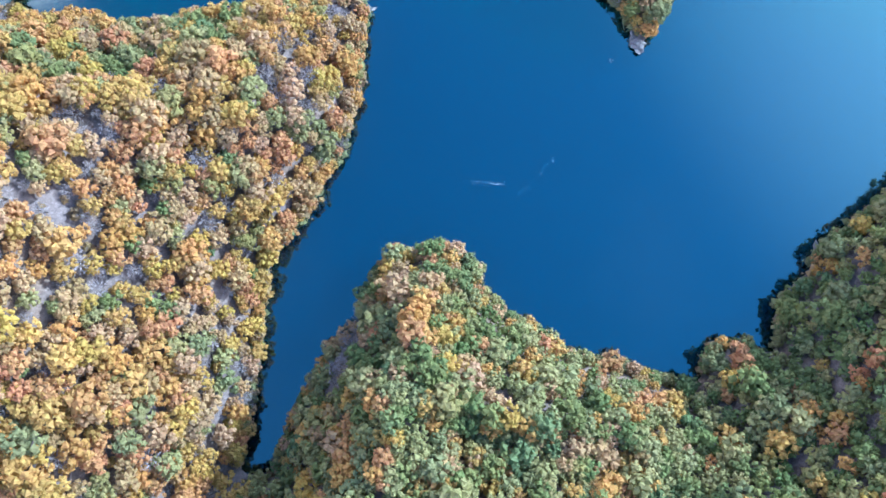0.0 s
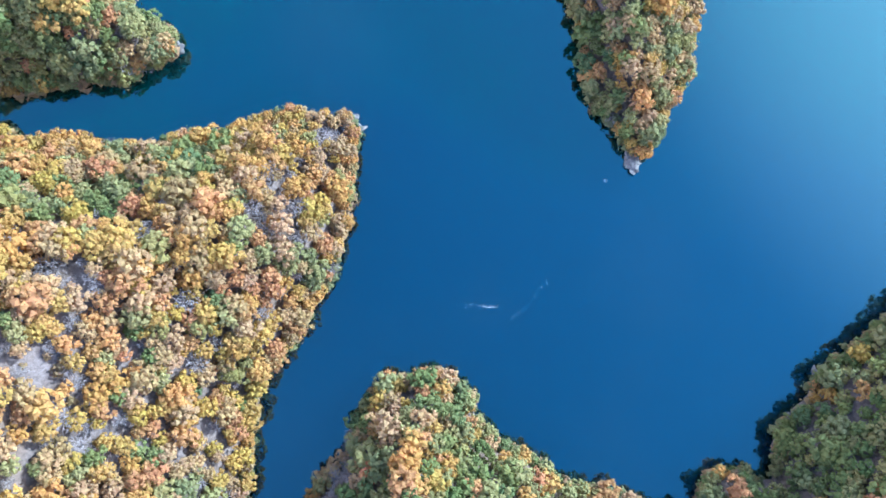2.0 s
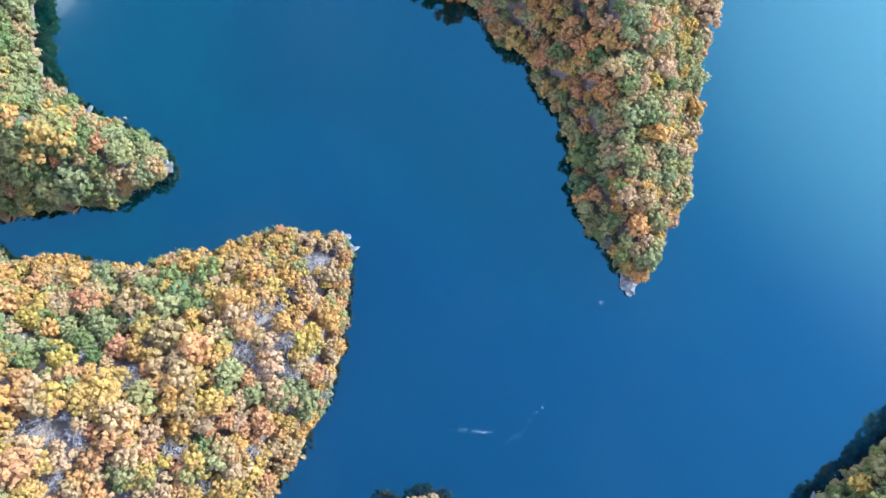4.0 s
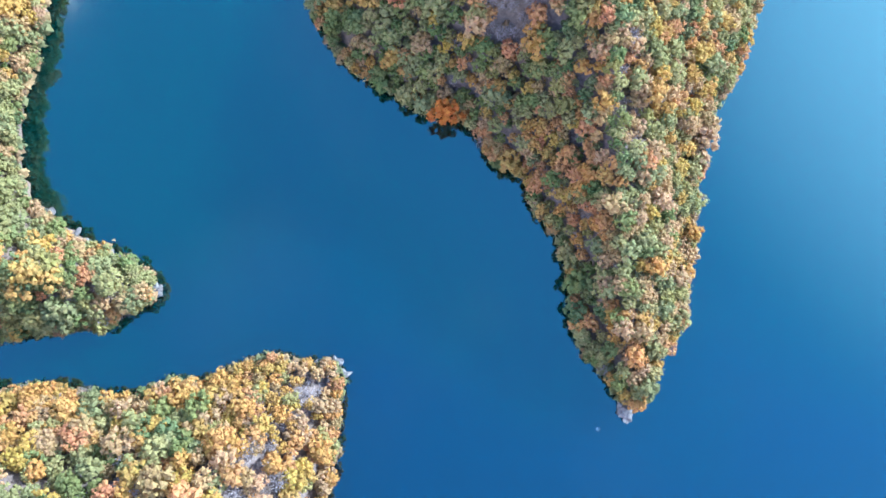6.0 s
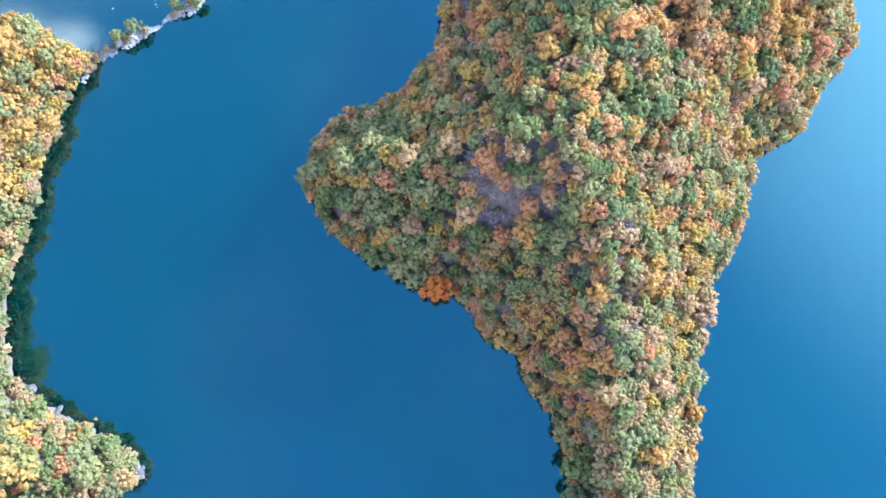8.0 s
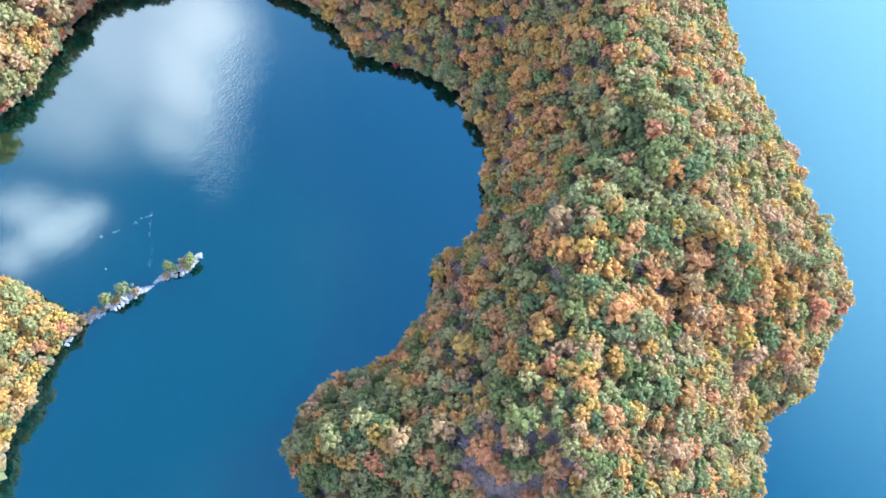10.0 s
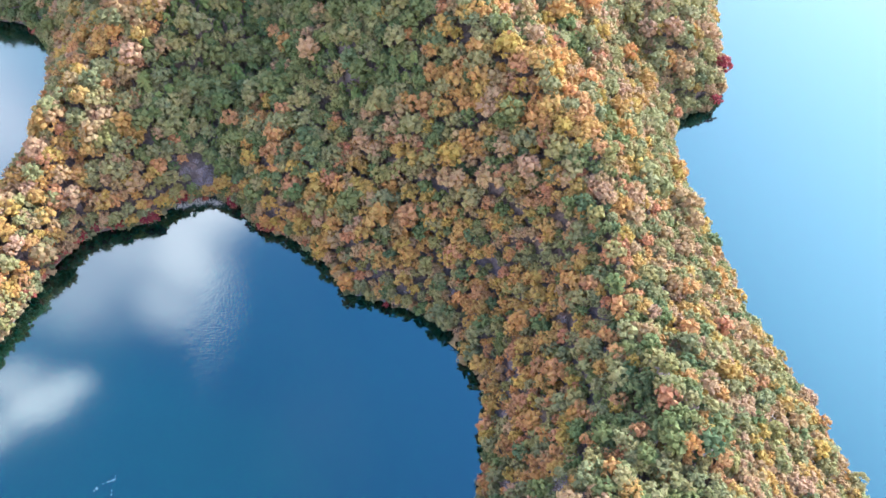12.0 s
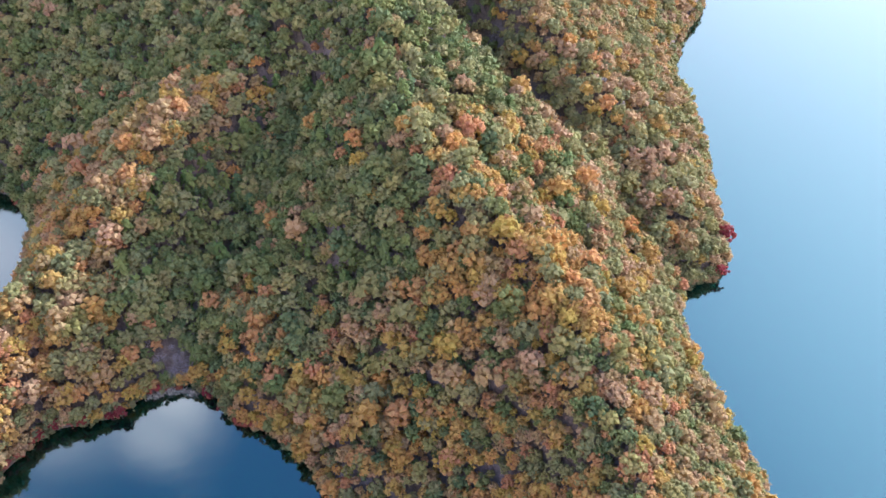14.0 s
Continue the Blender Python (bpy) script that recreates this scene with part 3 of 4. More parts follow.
for form, height in (("broad", 4.6), ("needle", 7.6), ("twig", 4.2), ("shrub", 0.9)):
    POST[form] = triangles((np.array([(w * math.cos(a), w * math.sin(a), z, math.cos(a), math.sin(a), 0.0) for z, w in ((-0.5, 0.2), (height, 0.07)) for a in (0.3, 1.87, 3.44, 5.01)]),
                            np.array([(i, (i + 1) % 4, 4 + (i + 1) % 4, 4 + i) for i in range(4)])))
FORM = {"needle": "needle", "twig": "twig", "bush": "shrub", "dry_bush": "shrub", "red_bush": "shrub"}
# share of each kind of tree by stretch of wood
MIXES = {
    "west_bank": (("golden", 0.38), ("tan", 0.22), ("russet", 0.22), ("olive", 0.07), ("twig", 0.06), ("sage", 0.02), ("green", 0.03)),
    "west_pale": (("twig", 0.40), ("tan", 0.26), ("golden", 0.15), ("russet", 0.11), ("sage", 0.08)),
    "west_green": (("green", 0.34), ("sage", 0.20), ("golden", 0.20), ("olive", 0.14), ("tan", 0.12)),
    "headland": (("sage", 0.33), ("green", 0.22), ("golden", 0.14), ("olive", 0.12), ("tan", 0.09), ("russet", 0.10)),
    "head_rust": (("russet", 0.30), ("golden", 0.22), ("tan", 0.20), ("sage", 0.18), ("green", 0.10)),
    "head_grey": (("twig", 0.30), ("olive", 0.24), ("tan", 0.18), ("green", 0.16), ("russet", 0.12)),
    "east_bank": (("green", 0.46), ("olive", 0.22), ("needle", 0.06), ("sage", 0.10), ("russet", 0.07), ("golden", 0.09)),
    "point": (("sage", 0.36), ("green", 0.20), ("olive", 0.18), ("golden", 0.11), ("tan", 0.09), ("russet", 0.06)),
    "cove": (("golden", 0.5), ("sage", 0.08), ("tan", 0.2), ("olive", 0.14), ("russet", 0.08)),
    "cape": (("sage", 0.13), ("green", 0.20), ("olive", 0.20), ("golden", 0.15), ("tan", 0.11), ("russet", 0.18), ("twig", 0.03)),
    "cape_bare": (("twig", 0.42), ("russet", 0.20), ("tan", 0.10), ("golden", 0.10), ("olive", 0.10), ("green", 0.08)),
    "cape_head": (("sage", 0.34), ("green", 0.26), ("olive", 0.14), ("tan", 0.12), ("golden", 0.08), ("russet", 0.06)),
    "cape_crest": (("twig", 0.20), ("sage", 0.30), ("tan", 0.26), ("russet", 0.14), ("green", 0.10)),
    "cape_green": (("green", 0.46), ("sage", 0.12), ("olive", 0.24), ("russet", 0.10), ("golden", 0.08)),
    "cape_rust": (("russet", 0.36), ("tan", 0.10), ("golden", 0.18), ("twig", 0.06), ("green", 0.18), ("olive", 0.12)),
    "cape_amber": (("golden", 0.36), ("olive", 0.20), ("russet", 0.28), ("tan", 0.06), ("green", 0.10)),
    "cape_gold": (("golden", 0.28), ("olive", 0.28), ("tan", 0.14), ("russet", 0.13), ("green", 0.17)),
    "cape_sunny": (("tan", 0.30), ("golden", 0.20), ("olive", 0.20), ("sage", 0.20), ("russet", 0.06), ("green", 0.04)),
    "valley": (("green", 0.46), ("needle", 0.18), ("olive", 0.16), ("sage", 0.10), ("tan", 0.06), ("russet", 0.04)),
    "pines": (("needle", 0.38), ("green", 0.26), ("sage", 0.22), ("olive", 0.14)),
    "cove_grey": (("twig", 0.45), ("green", 0.22), ("olive", 0.20), ("russet", 0.13)),
    "spur": (("tan", 0.32), ("golden", 0.26), ("russet", 0.10), ("olive", 0.17), ("sage", 0.15)),
    "far_spur": (("tan", 0.34), ("golden", 0.12), ("olive", 0.24), ("sage", 0.24), ("russet", 0.06)),
    "far": (("green", 0.40), ("needle", 0.14), ("olive", 0.24), ("sage", 0.14), ("tan", 0.08)),
}
# patches of one kind of wood within a larger one: x, y, half widths, wood
PATCHES = (
    (-27, 73, 8, 7, "west_pale"), (-40, 50, 6, 10, "west_pale"), (-78, 31, 9, 8, "west_pale"), (-83, 6, 9, 14, "west_pale"), (-56, -22, 5, 12, "west_pale"), (-88, 54, 16, 7, "west_green"), (-86, 22, 5, 5, "west_green"),
    (-85, -3, 5, 4, "west_green"), (-60, 62, 8, 6, "west_green"), (-10, 3, 13, 9, "head_rust"), (-27, -16, 5, 12, "head_grey"),
)
CAPE_PATCHES = (
    (-84, 91, 12, 5, "head_grey"), (18, 160, 15, 11, "cape_bare"), (-14, 164, 16, 22, "cape_head"), (29, 119, 9, 20, "cape_amber"), (45, 120, 5, 42, "cape_crest"), (30, 254, 14, 30, "cape_amber"), (54, 226, 16, 20, "cape_green"),
    (74, 199, 28, 12, "cape_rust"), (14, 207, 10, 10, "cape_rust"), (46, 318, 10, 24, "cape_amber"), (-36, 340, 22, 16, "cape_green"), (-62, 378, 18, 16, "pines"), (-74, 354, 12, 10, "pines"),
    (-71, 335, 7, 5, "cove_grey"), (-2, 366, 20, 10, "cape_green"), (14, 372, 12, 9, "spur"), (20, 335, 14, 12, "cape_amber"),
)


def stand_of(x, y):
    wob = 3.0 * noise.noise((x * 0.08, y * 0.08, 4.0)), 3.0 * noise.noise((x * 0.08, y * 0.08, 9.0))
    for px, py, rx, ry, wood in PATCHES if y < 80 else CAPE_PATCHES:
        if ((x + wob[0] - px) / rx) ** 2 + ((y + wob[1] - py) / ry) ** 2 < 1:
            return wood
    if y < 85 and x < -20 - max(0, 20 - y) * 0.4 and (x < -52 or y > -46):
        return "west_bank"
    if y < 60:
        return "headland" if x < 55 else "east_bank"
    if x < -60 and y < 160:
        return "point"
    if x < -60 and y < 240:
        return "cove"
    if x < -86 + max(0.0, y - 372) * 0.8 and y < 428 and x > -140:
        return "spur"
    if y < 335 and x > -45:
        if y > 288 and x < 60:
            return "cape_gold"
        return "cape_sunny" if x > 62 + 0.02 * (y - 130) or (x > 50 and y < 150) else "cape"
    if x < 8 and y > 335:
        return "valley" if y < 450 else "far"
    if y < 400 and x < 62:
        return "cape_gold" if y < 352 else "cape"
    return "far_spur" if x > 45 else "far"


def plant():
    """Where trees stand: x, y, ground height, size, kind, turn."""
    r = np.random.RandomState(11)
    spots = []
    # spacing by stretch of wood: step, y from, y to, x from, x to, size
    for step, lo, hi, left, right, much in ((3.25, -56, 60, -130, -20, 0.89), (3.05, -56, 60, -60, 135, 0.9), (2.5, 60, 300, -130, -42, 0.9), (2.62, 60, 302, -42, 130, 0.70), (3.2, 302, 425, -180, 180, 0.96),
                                            (3.5, 425, 535, -220, 240, 0.92), (4.2, 535, 615, 90, 250, 1.1)):
        gx, gy = np.meshgrid(np.arange(left, right, step), np.arange(lo, hi, step * 0.866))
        gx = gx + (np.arange(gy.shape[0]) % 2)[:, None] * step * 0.5
        spread = step * 0.34
        px, py = (gx + r.uniform(-spread, spread, gx.shape)).ravel(), (gy + r.uniform(-spread, spread, gx.shape)).ravel()
        west = (px < -20 - np.maximum(0, 20 - py) * 0.4) & ((px < -52) | (py > -46))
        keep = (hi > 60) | (west if right < 0 else ~west)
        spots.append(np.stack((px, py, np.full(gx.size, much), np.ones(gx.size)), 1)[keep])
    # a closer row that leans out over the waterline
    for ring in LANDS[:3]:
        for (ax, ay), (bx, by) in zip(ring, ring[1:] + ring[:1]):
            far = math.hypot(bx - ax, by - ay)
            n = max(1, round(far / 2.5))
            if far < 60:
                u = (np.arange(n) + r.uniform(0.2, 0.8, n)) / n
                off = r.uniform(1.9, 3.0, n)
                nx, ny = (by - ay) / far, -(bx - ax) / far
                for side in (1, -1):
                    spots.append(np.stack((ax + u * (bx - ax) + side * off * nx, ay + u * (by - ay) + side * off * ny, np.full(n, 0.84), np.zeros(n)), 1))
                    k = round(1.5 * n)
                    u2, off2 = (np.arange(k) + r.uniform(0.1, 0.9, k)) / k, r.uniform(2.1, 3.3, k)
                    spots.append(np.stack((ax + u2 * (bx - ax) + side * off2 * nx, ay + u2 * (by - ay) + side * off2 * ny, np.full(k, 1.25), np.full(k, -1)), 1))
    x, y, grow, kind_row = np.concatenate(spots).T
    top = terrain(x, y)[0]
    seen = (np.abs(x - 5) < 8 + (128 + np.maximum(0, y - 235) * 0.36) * (1 - np.maximum(top, 0) / 200)) & ~((x < -90) & (y > 215) & (y < 262))
    # the hills further off carry larger trees, further apart
    gx, gy = np.meshgrid(np.arange(-260, 270, 7.8), np.arange(-130, 650, 6.8))
    px, py = (gx + r.uniform(-3, 3, gx.shape)).ravel(), (gy + r.uniform(-3, 3, gx.shape)).ravel()
    top = terrain(px, py)[0]
    hidden = ~((np.abs(px - 5) < 8 + (128 + np.maximum(0, py - 235) * 0.36) * (1 - np.maximum(top, 0) / 200)) & ~((px < -90) & (py > 215) & (py < 262)) & (py > -56) & (py < np.where(px > 90, 615, 535)))
    x, y = np.concatenate((x[seen], px[hidden])), np.concatenate((y[seen], py[hidden]))
    grow, kind_row = np.concatenate((grow[seen], np.full(hidden.sum(), 1.8))), np.concatenate((kind_row[seen], np.full(hidden.sum(), 2.0)))
    h, d = terrain(x, y)
    size = np.clip(np.exp(r.normal(0.06, 0.22, len(x))), 0.62, 1.75) * grow
    size = np.where(kind_row < 0, size, size * (0.86 + 0.14 * np.clip(d / 9, 0, 1)))
    # low trees on the west bank's nose
    size = np.where((y > 72) & (y < 92) & (x > -50) & (x < -20) & (d < 7) & (kind_row >= 0), np.minimum(size, 0.68), size)
    clear = wave(x, y, 24, 21) + r.normal(size=len(x)) * 0.45
    lean = wave(x, y, 26, 31)
    out = []
    bank = (kind_row < 1) & (d > -1.4)
    for i in np.flatnonzero(bank | (d > 0.5)):
        if -90 < x[i] < -56 and 201 < y[i] < 224 and d[i] < 6 or any((x[i] - px) ** 2 + (y[i] - py) ** 2 < q * q for px, py, q in BARE):
            continue
        wood = stand_of(x[i], y[i])
        if kind_row[i] < 0:
            if d[i] < 1.5:
                out.append((x[i], y[i], h[i], size[i], ("bush", "bush", "dry_bush", "red_bush" if wood in ("spur", "valley", "cape_gold") else "dry_bush")[r.randint(4)], r.uniform(0, 2 * math.pi), r.randint(VARIANTS)))
            continue
        if clear[i] > OPEN.get(wood, 2.0) and d[i] > 5:
            kind = "dry_bush" if r.uniform() < 0.35 else "twig"
        else:
            drift = 0.5 + 0.5 * math.erf(0.22 * lean[i] + 0.67 * r.normal())
            kind, total = MIXES[wood][-1][0], 0.0
            for name, share in MIXES[wood]:
                total += share
                if drift < total:
                    kind = name
                    break
        out.append((x[i], y[i], h[i], size[i], kind, r.uniform(0, 2 * math.pi), r.randint(VARIANTS)) + ((1,) if kind_row[i] > 1 else ()))
    return out


OPEN = {"west_bank": 1.5, "west_pale": 0.7, "cape_bare": 1.1, "cape_crest": 1.3, "head_grey": 1.0}


def part(name, me, parent, label=""):
    ob = new(name, me)
    ob.parent = parent
    return tagged(ob, label)


NAMES = {"golden": ("golden_oak", "broad oak in golden yellow autumn leaf on the slope", "trees in golden leaf"),
         "tan": ("tan_oak", "oak in dry tan and buff autumn leaf", "trees in tan leaf"),
         "russet": ("russet_oak", "oak in orange russet autumn leaf", "trees in russet leaf"),
         "olive": ("olive_oak", "oak turning from olive green to brown", "trees turning olive"),
         "green": ("green_oak", "broad-leaved tree still in dark green leaf", "trees still green"),
         "sage": ("sage_oak", "broad-leaved tree in pale grey-green leaf", "trees in pale green leaf"),
         "needle": ("conifer", "dark green conifer with tiered boughs", "conifers"),
         "red": ("red_maple", "maple in deep red autumn leaf at the water's edge", "red maples"),
         "amber": ("amber_oak", "rounded oak in bright amber leaf leaning over the water", "amber oaks"),
         "bush": ("bush", "low olive green bush at the water's edge", "waterside bushes"),
         "dry_bush": ("dry_bush", "low bush in dry tan leaf at the water's edge", "dry waterside bushes"),
         "red_bush": ("red_bush", "low bush in dull red leaf at the water's edge", "red waterside bushes"),
         "twig": ("bare_tree", "leafless grey tree with fine twigs", "leafless trees")}
MODELS = {}


def tree_thing(x, y, z, size, kind, turn, v):
    """One tree: an Empty at its foot with a trunk and a crown."""
    m = Matrix.Translation((x, y, z)) @ Matrix.Rotation(turn, 4, "Z") @ Matrix.Scale(size, 4)
    name, label, group = NAMES[kind]
    if (kind, v) in MODELS:
        return copy_thing(MODELS[kind, v], m)
    form = FORM.get(kind, "broad")
    ob = tagged(new(name), label, "bush" if form == "shrub" else "tree", group)
    part("trunk", array_mesh("trunk", *TRUNKS[form, v], [BARK], smooth=True), ob)
    part("crown", array_mesh("crown", *SMALL_SHAPES[form, v], [LEAVES[kind]]), ob)
    MODELS[kind, v] = ob
    first = copy_thing(ob, m)
    return first


def woodland(name, label, trees, shapes):
    """All trees of a wood as one sheet of geometry."""
    kinds = list(LEAVES)
    vs, fs, ms, ts, count = [], [], [], [], 0
    for x, y, z, size, kind, turn, v in trees:
        form = FORM.get(kind, "broad")
        c, s = math.cos(turn) * size, math.sin(turn) * size
        for (verts, faces), slot in ((shapes[form, v], kinds.index(kind)), (TRUNKS[form, v], len(kinds))):
            if slot == len(kinds):
                if form == "shrub":
                    continue
                verts, faces = POST[form]
            p = np.empty_like(verts)
            p[:, 0] = verts[:, 0] * c - verts[:, 1] * s + x
            p[:, 1] = verts[:, 0] * s + verts[:, 1] * c + y
            p[:, 2] = verts[:, 2] * size + z
            p[:, 3] = verts[:, 3] * c - verts[:, 4] * s
            p[:, 4] = verts[:, 3] * s + verts[:, 4] * c
            p[:, 5] = verts[:, 5] * size
            vs.append(p)
            fs.append(faces + count)
            ms.append(np.full(len(faces), slot))
            ts.append(np.full(len(faces), (x * 7.13 + y * 3.77 + turn) % 1.0))
            count += len(p)
    ob = new(name, array_mesh(name, np.concatenate(vs), np.concatenate(fs), [LEAVES[k] for k in kinds] + [BARK], np.concatenate(ms), tones=np.concatenate(ts)))
    return tagged(ob, label, "woodland", kind="stuff")


def build_trees():
    trees = plant()
    woods = {"near": [], "far": [], "west": [], "south": [], "point": [], "outer": []}
    counts = {}
    for t in trees:
        x, y, kind = t[0], t[1], t[4]
        if len(t) > 7:
            woods["outer"].append(t[:7])
        elif -40 < x < 125 and 60 < y < 290 and counts.get(kind, 0) < 300:
            counts[kind] = counts.get(kind, 0) + 1
            tree_thing(*t)
        elif y > 400:
            woods["far"].append(t)
        elif y < 60 and x > -20 - max(0, 20 - y) * 0.4:
            woods["south"].append(t)
        elif y < 85:
            woods["west"].append(t)
        elif x < -60 and y < 245:
            woods["point"].append(t)
        else:
            woods["near"].append(t)
    woodland("woodland", "mixed autumn wood on the ridge and valley behind the peninsula", woods["near"], MID_SHAPES)
    woodland("woodland", "hazy autumn wood on the far hills", woods["far"], FAR_SHAPES)
    woodland("woodland", "open golden and tan oak wood on the west bank", woods["west"], SHAPES)
    woodland("woodland", "green and russet wood on the headland and east bank", woods["south"], SMALL_SHAPES)
    woodland("woodland", "pale green and golden wood on the western point", woods["point"], SHAPES)
    woodland("woodland", "mixed autumn wood on the outlying hills round the lake", woods["outer"], SPARSE_SHAPES)
    for ob in MODELS.values():
        for o in (*ob.children_recursive, ob):
            bpy.data.objects.remove(o)
    print("trees", len(trees), {k: len(v) for k, v in woods.items()}, counts)


build_trees()


# ---- single trees that stand out ----
for x, y, size, kind in ((4.0, 139.5, 1.5, "amber"), (122.0, 379.0, 1.35, "red"), (117.0, 366.0, 0.9, "red"), (-99.0, 316.0, 0.7, "red"), (-92.0, 317.0, 0.65, "red"), (-103.0, 313.0, 0.6, "red"),
                         (-57.0, 325.0, 0.7, "red"), (-77.0, 211.0, 0.86, "olive"), (-81.0, 208.3, 0.72, "green"), (-66.4, 217.6, 0.6, "green"), (-64.8, 217.2, 0.5, "green"), (-60.6, 219.2, 0.66, "green"), (-61.2, 217.4, 0.45, "olive"),
                         (-85.2, 206.2, 0.9, "dry_bush"), (-83.4, 207.0, 0.8, "bush"), (-79.2, 208.9, 1.1, "dry_bush"), (-75.4, 211.2, 0.9, "dry_bush"), (-81.5, 319.0, 0.75, "red"), (-84.0, 318.5, 0.6, "red"), (-52.0, 320.0, 0.5, "red"), (-5.0, 283.0, 0.4, "red"), (9.0, 280.0, 0.4, "red"), (-63.0, 219.2, 1.2, "dry_bush"), (-67.4, 215.6, 0.8, "dry_bush"),
                         (-88.0, 203.6, 1.2, "dry_bush"), (-89.4, 201.4, 1.1, "dry_bush")):
    z = max(0.1, ground_at(x, y))
    form = FORM.get(kind, "broad")
    name, label, group = NAMES[kind]
    ob = tagged(new(name), label if kind in ("amber", "red") else "low waterside growth rooted among pale rocks", "bush" if form == "shrub" else "tree", group)
    ob.matrix_basis = Matrix.Translation((x, y, z)) @ Matrix.Rotation(x, 4, "Z") @ Matrix.Scale(size, 4)
    part("trunk", array_mesh("trunk", *TRUNKS[form, 1], [BARK], smooth=True), ob)
    part("crown", array_mesh("crown", *SHAPES[form, 1], [LEAVES[kind]]), ob)


# ---- rocks along the waterline ----
def rock_mesh(seed, stone):
    """A weathered, ledged boulder."""
    bm = bmesh.new()
    bmesh.ops.create_icosphere(bm, subdivisions=2, radius=1.0)
    shift = Vector((seed * 7.3, seed * 3.1, seed))
    for v in bm.verts:
        n = noise.fractal(v.co * 1.6 + shift, 0.6, 2.1, 4)
        v.co *= 1.0 + 0.62 * n
        v.co.z = 0.75 * v.co.z + 0.12 * math.sin(v.co.z * 9 + n * 3)
    for f in bm.faces:
        f.smooth = False
    me = bpy.data.meshes.new("rock")
    bm.to_mesh(me)
    bm.free()
    me.materials.append(stone)
    return me


ROCKS = [rock_mesh(i, ROCK) for i in range(6)]
SPIT_ROCKS = [rock_mesh(i + 6, BLEACHED) for i in range(6)]


def rock(x, y, size, label, group):
    r = random.Random(round(x * 31 + y * 17))
    ob = new("rock", (SPIT_ROCKS if group == "rocks of the spit" else ROCKS)[r.randrange(6)])
    if group != "rocks of the spit":
        px, py = np.array((x, x + 0.5, x)), np.array((y, y, y + 0.5))
        d = shore_distance(px, py)
        gx, gy = (d[1] - d[0]) * 2, (d[2] - d[0]) * 2
        x, y = x + gx * (0.25 - d[0]), y + gy * (0.25 - d[0])
    z = max(0.0, ground_at(x, y))
    ob.matrix_basis = Matrix.Translation((x, y, z + size * 0.1)) @ Euler((r.uniform(-0.3, 0.3), r.uniform(-0.3, 0.3), r.uniform(0, 6))).to_matrix().to_4x4() @ Matrix.Diagonal((size * r.uniform(1.2, 2.1), size, size * r.uniform(0.4, 0.7), 1))
    tagged(ob, label, "rock", group)


def ledge(points, step, size, label, group):
    """Rocks strung along a line."""
    r = random.Random(len(points) + round(points[0][0]))
    for (ax, ay), (bx, by) in zip(points, points[1:]):
        n = max(1, round(math.hypot(bx - ax, by - ay) / step))
        for i in range(n):
            u = (i + r.uniform(0.1, 0.9)) / n
            rock(ax + u * (bx - ax) + r.uniform(-0.5, 0.5), ay + u * (by - ay) + r.uniform(-0.5, 0.5), size * r.uniform(0.55, 1.25), label, group)


ledge(((-30, 78.5), (-24.5, 78.5), (-21.5, 74), (-22, 69)), 1.3, 0.7, "pale weathered rock at the wooded nose", "rocks of the nose")
ledge(((-71, 91.5), (-69, 94), (-71, 99)), 1.2, 1.0, "pale grey rock at the tip of the point", "rocks of the point")
ledge(((-79, 105.5), (-90, 110), (-98, 115.5), (-103.5, 122)), 1.9, 0.95, "pale rock bank below the trees", "rocks of the point")
ledge(((45.5, 66), (47.8, 61.5), (51, 64)), 1.0, 0.85, "pale rock at the peninsula's tip", "rocks of the cape")
ledge(((83.5, 0), (91, 7.5), (94, 13)), 2.5, 0.95, "pale rock on the shaded bank", "rocks of the east bank")
ledge(((-18, 288), (-6, 283.5), (4, 280)), 2.4, 0.8, "pale rock ledge at the waterline", "rocks of the cove")
ledge(((3, 205), (5.5, 214), (12, 222)), 3.0, 1.0, "pale rock on the steep bank", "rocks of the cove")
ledge(((-91.5, 197.5), (-90, 200), (-87.5, 203.2), (-84, 205.2), (-80, 207.4), (-76, 209.6), (-72.8, 211.8)), 0.5, 0.42, "bleached rock of the low spit", "rocks of the spit")
ledge(((-87, 205.4), (-84, 207.3), (-80, 209.4), (-76, 211.6), (-72.4, 212.4)), 0.55, 0.36, "bleached rock of the low spit", "rocks of the spit")
ledge(((-88, 204.2), (-84, 206.3), (-80, 208.5), (-76, 210.6), (-71.6, 212.6)), 0.6, 0.5, "bleached rock of the low spit", "rocks of the spit")
ledge(((-70.6, 214.4), (-66, 215.8), (-62, 217.2), (-60, 219.4), (-58.6, 222.2)), 0.5, 0.42, "bleached rock of the low islet", "rocks of the spit")
ledge(((-69.4, 215.2), (-66, 217.8), (-62.6, 220), (-59.2, 222.3)), 0.5, 0.42, "bleached rock of the low islet", "rocks of the spit")
ledge(((-69.8, 214.8), (-66, 216.8), (-62.4, 218.8), (-58.8, 221.8)), 0.6, 0.55, "bleached rock of the low islet", "rocks of the spit")


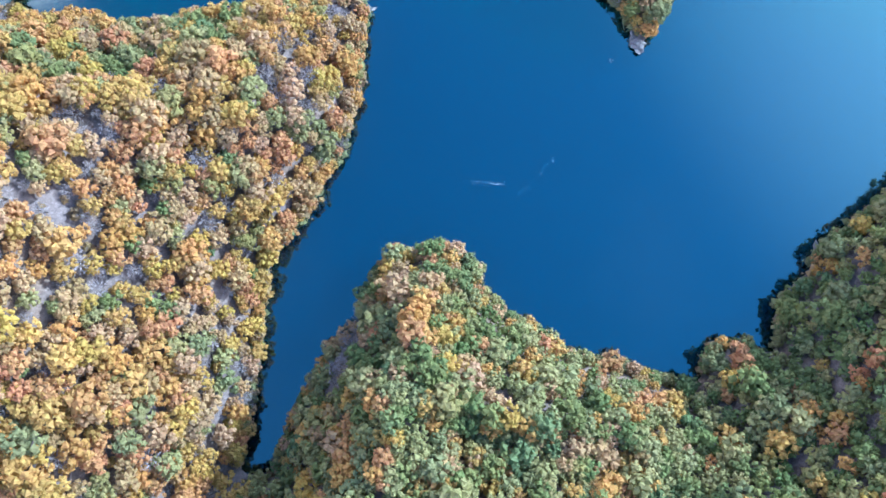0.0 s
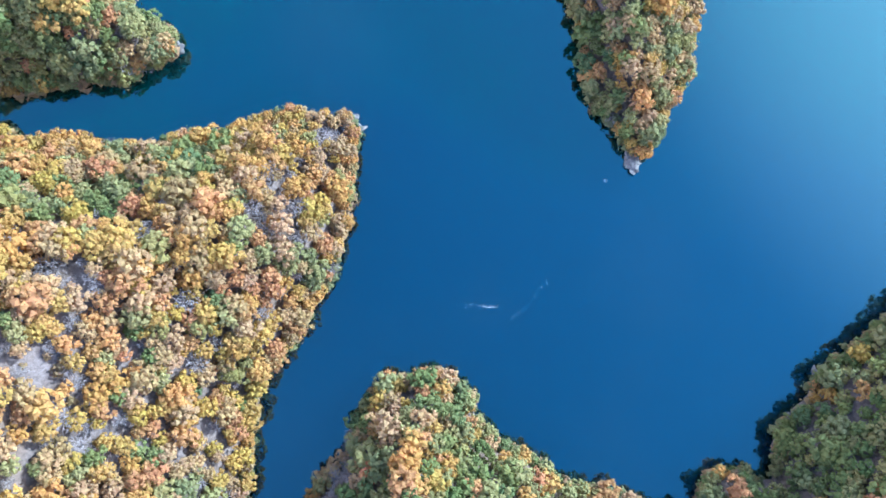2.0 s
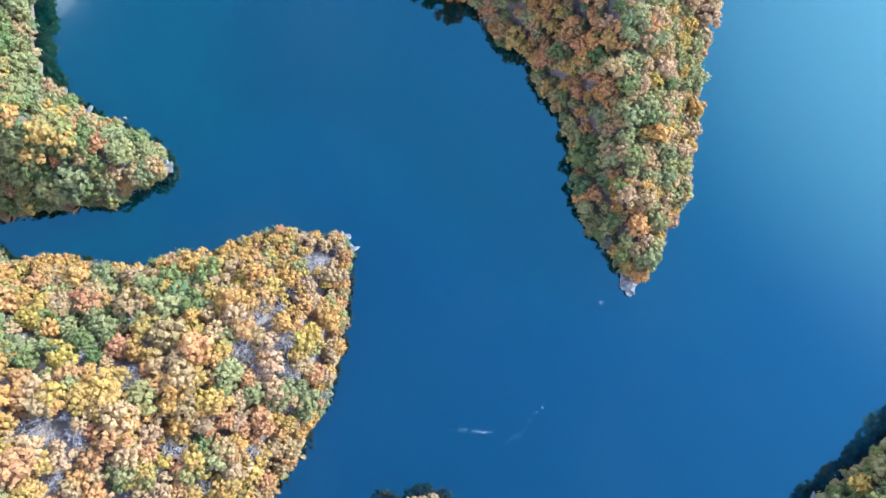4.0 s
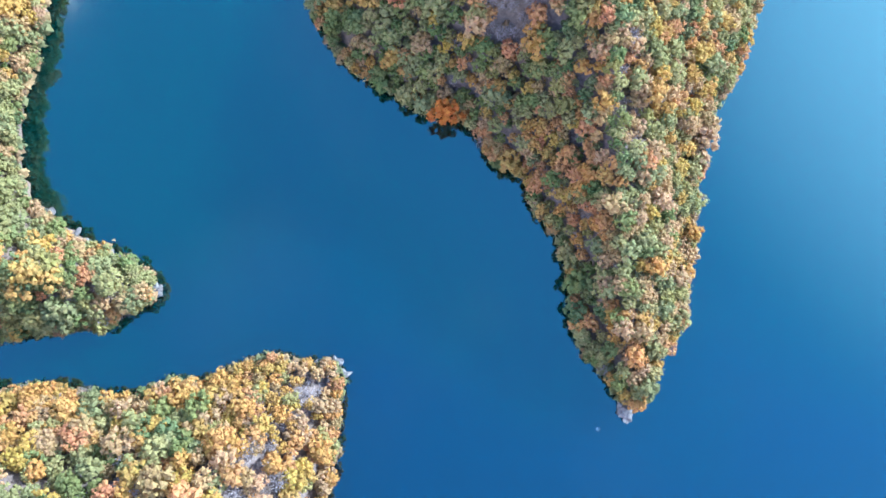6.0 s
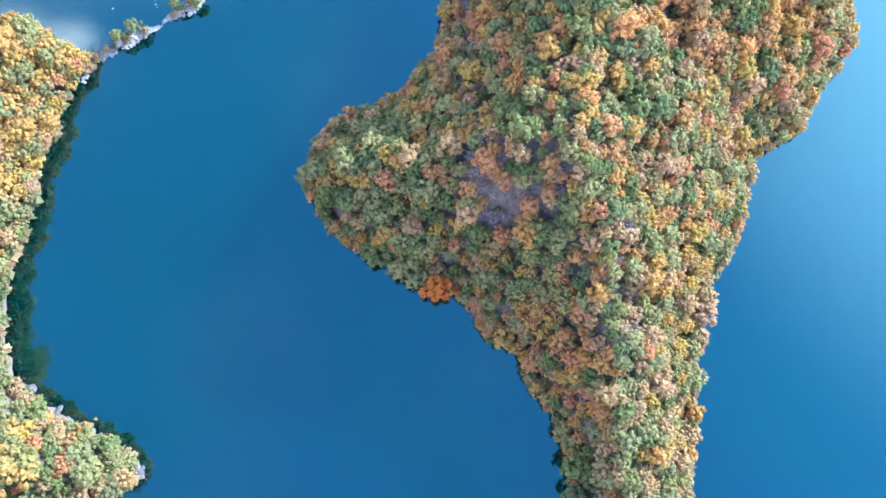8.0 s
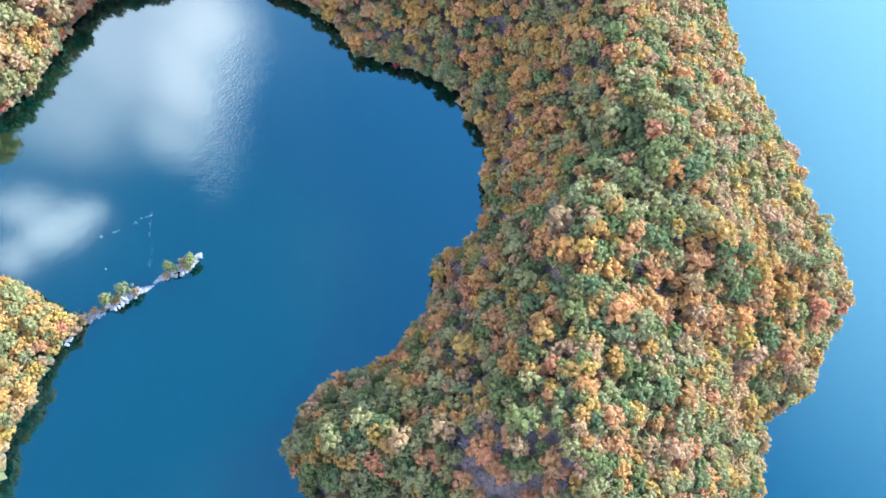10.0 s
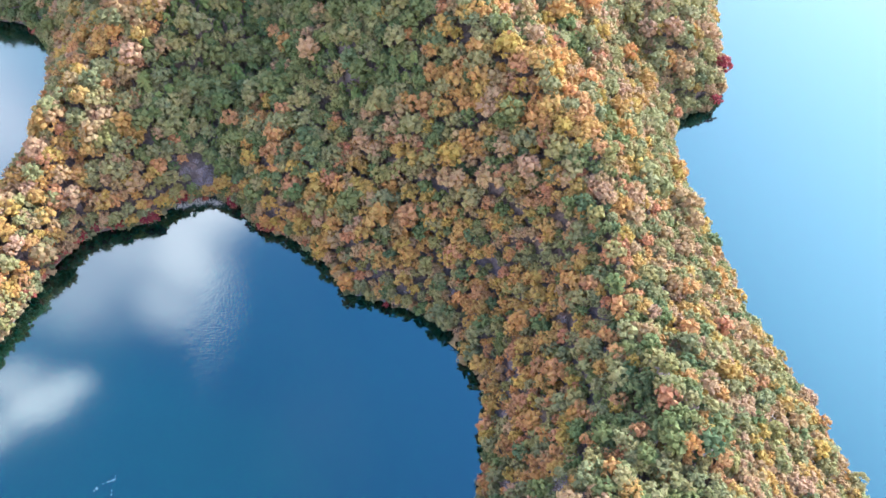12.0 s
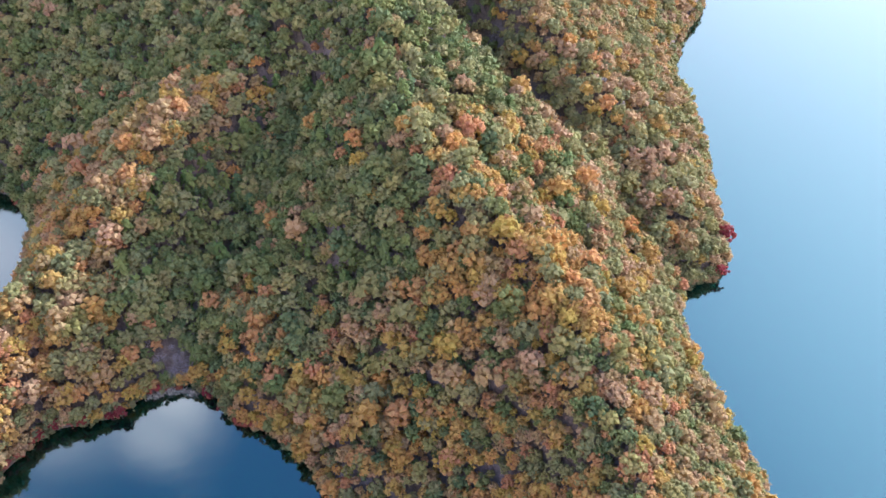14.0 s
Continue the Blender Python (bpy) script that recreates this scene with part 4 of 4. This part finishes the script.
# ---- bleached reeds at the head of the cove ----
def reed_mesh(seed):
    """A tuft of thin dry stems that lean apart, each a narrow blade with a bent tip."""
    r = np.random.RandomState(seed)
    vs, fs = [], []
    for k in range(70):
        foot = np.append(r.normal(size=2) * 0.55, -0.25)
        lean = np.append(r.normal(size=2) * 0.28, 1.0)
        tall = r.uniform(0.9, 2.0)
        a = r.uniform(0, math.pi)
        side = np.array((math.cos(a), math.sin(a), 0)) * r.uniform(0.02, 0.045)
        knee = foot + lean * tall * 0.65
        tip = knee + (lean + np.append(r.normal(size=2) * 0.5, -0.3)) * tall * 0.4
        vs += [foot - side, foot + side, knee + side, knee - side, tip]
        fs += [(5 * k, 5 * k + 1, 5 * k + 2), (5 * k, 5 * k + 2, 5 * k + 3), (5 * k + 3, 5 * k + 2, 5 * k + 4)]
    return array_mesh("reed_clump", np.array(vs), np.array(fs), [REED])


REED = plain("bleached_reed", (0.46, 0.44, 0.38), 0.8)
REEDS = [reed_mesh(i) for i in range(4)]
for i in range(22):
    r = random.Random(i + 60)
    u = i / 21
    ob = new("reed_clump", REEDS[i % 4])
    x, y = -75.5 + 14.5 * u + r.uniform(-0.6, 0.6), 326.2 + 1.6 * math.sin(u * 2.8) + r.uniform(-0.8, 0.6)
    ob.matrix_basis = Matrix.Translation((x, y, min(0.0, ground_at(x, y)) * 0.1)) @ Matrix.Rotation(r.uniform(0, 6.28), 4, "Z") @ Matrix.Scale(r.uniform(0.7, 1.2), 4)
    tagged(ob, "clump of bleached dry reeds standing in shallow water", "reeds", "reeds at the head of the cove")


# ---- flotsam ----
def flotsam(name, label, spots):
    """Small bits of foam, leaves and floats drifting on the water."""
    r = np.random.RandomState(3)
    vs, fs, count = [], [], 0
    for x, y, spread_x, spread_y, turn, number, size in spots:
        for _ in range(number):
            u, v = r.normal() * spread_x, r.normal() * spread_y
            cx, cy = x + u * math.cos(turn) - v * math.sin(turn), y + u * math.sin(turn) + v * math.cos(turn)
            s, a = size * r.uniform(0.5, 1.5), r.uniform(0, 3)
            ring = [(cx + s * q * math.cos(a + k * 1.047), cy + s * q * math.sin(a + k * 1.047)) for k, q in enumerate(r.uniform(0.6, 1.2, 6))]
            vs += [(px, py, -0.03) for px, py in ring] + [(cx + (px - cx) * 0.8, cy + (py - cy) * 0.8, 0.05) for px, py in ring]
            for k in range(6):
                m = (k + 1) % 6
                fs += [(count + k, count + m, count + 6 + m, count + 6 + k)]
            fs += [(count + 6, count + 7, count + 8, count + 9), (count + 6, count + 9, count + 10, count + 11)]
            count += 12
    ob = new(name, array_mesh(name, np.array(vs), np.array(fs), [FOAM]))
    return tagged(ob, label, "flotsam", kind="stuff")


FOAM = plain("pale_foam", (0.42, 0.44, 0.44))
flotsam("floating_leaves", "thin streak of pale foam and leaves on open water",
        ((8.5, 27.2, 2.6, 0.3, -0.08, 45, 0.06), (11.2, 26.9, 1.0, 0.12, -0.1, 24, 0.09), (18.8, 25.2, 1.5, 0.4, 0.7, 16, 0.06), (25, 32, 3.0, 0.4, 1.0, 10, 0.07)))
flotsam("floating_debris", "scattered pale specks drifting near the rocky spit",
        ((-75.5, 234.2, 0.8, 0.3, 0.3, 8, 0.10), (-78.5, 232.0, 0.5, 0.3, 0.5, 4, 0.10), (-83.5, 229.6, 1.2, 0.4, 0.6, 6, 0.09), (-87.1, 228.0, 0.5, 0.3, 0, 5, 0.11),
         (-74.2, 229.5, 0.2, 2.6, 0.1, 12, 0.09), (-73.0, 222.5, 0.3, 1.4, 0.1, 9, 0.09), (-84.8, 218.4, 0.1, 0.1, 0, 2, 0.22), (-71.0, 213.2, 1.2, 0.3, 0.4, 7, 0.2), (41.8, 59.6, 0.3, 0.3, 0, 4, 0.14)))
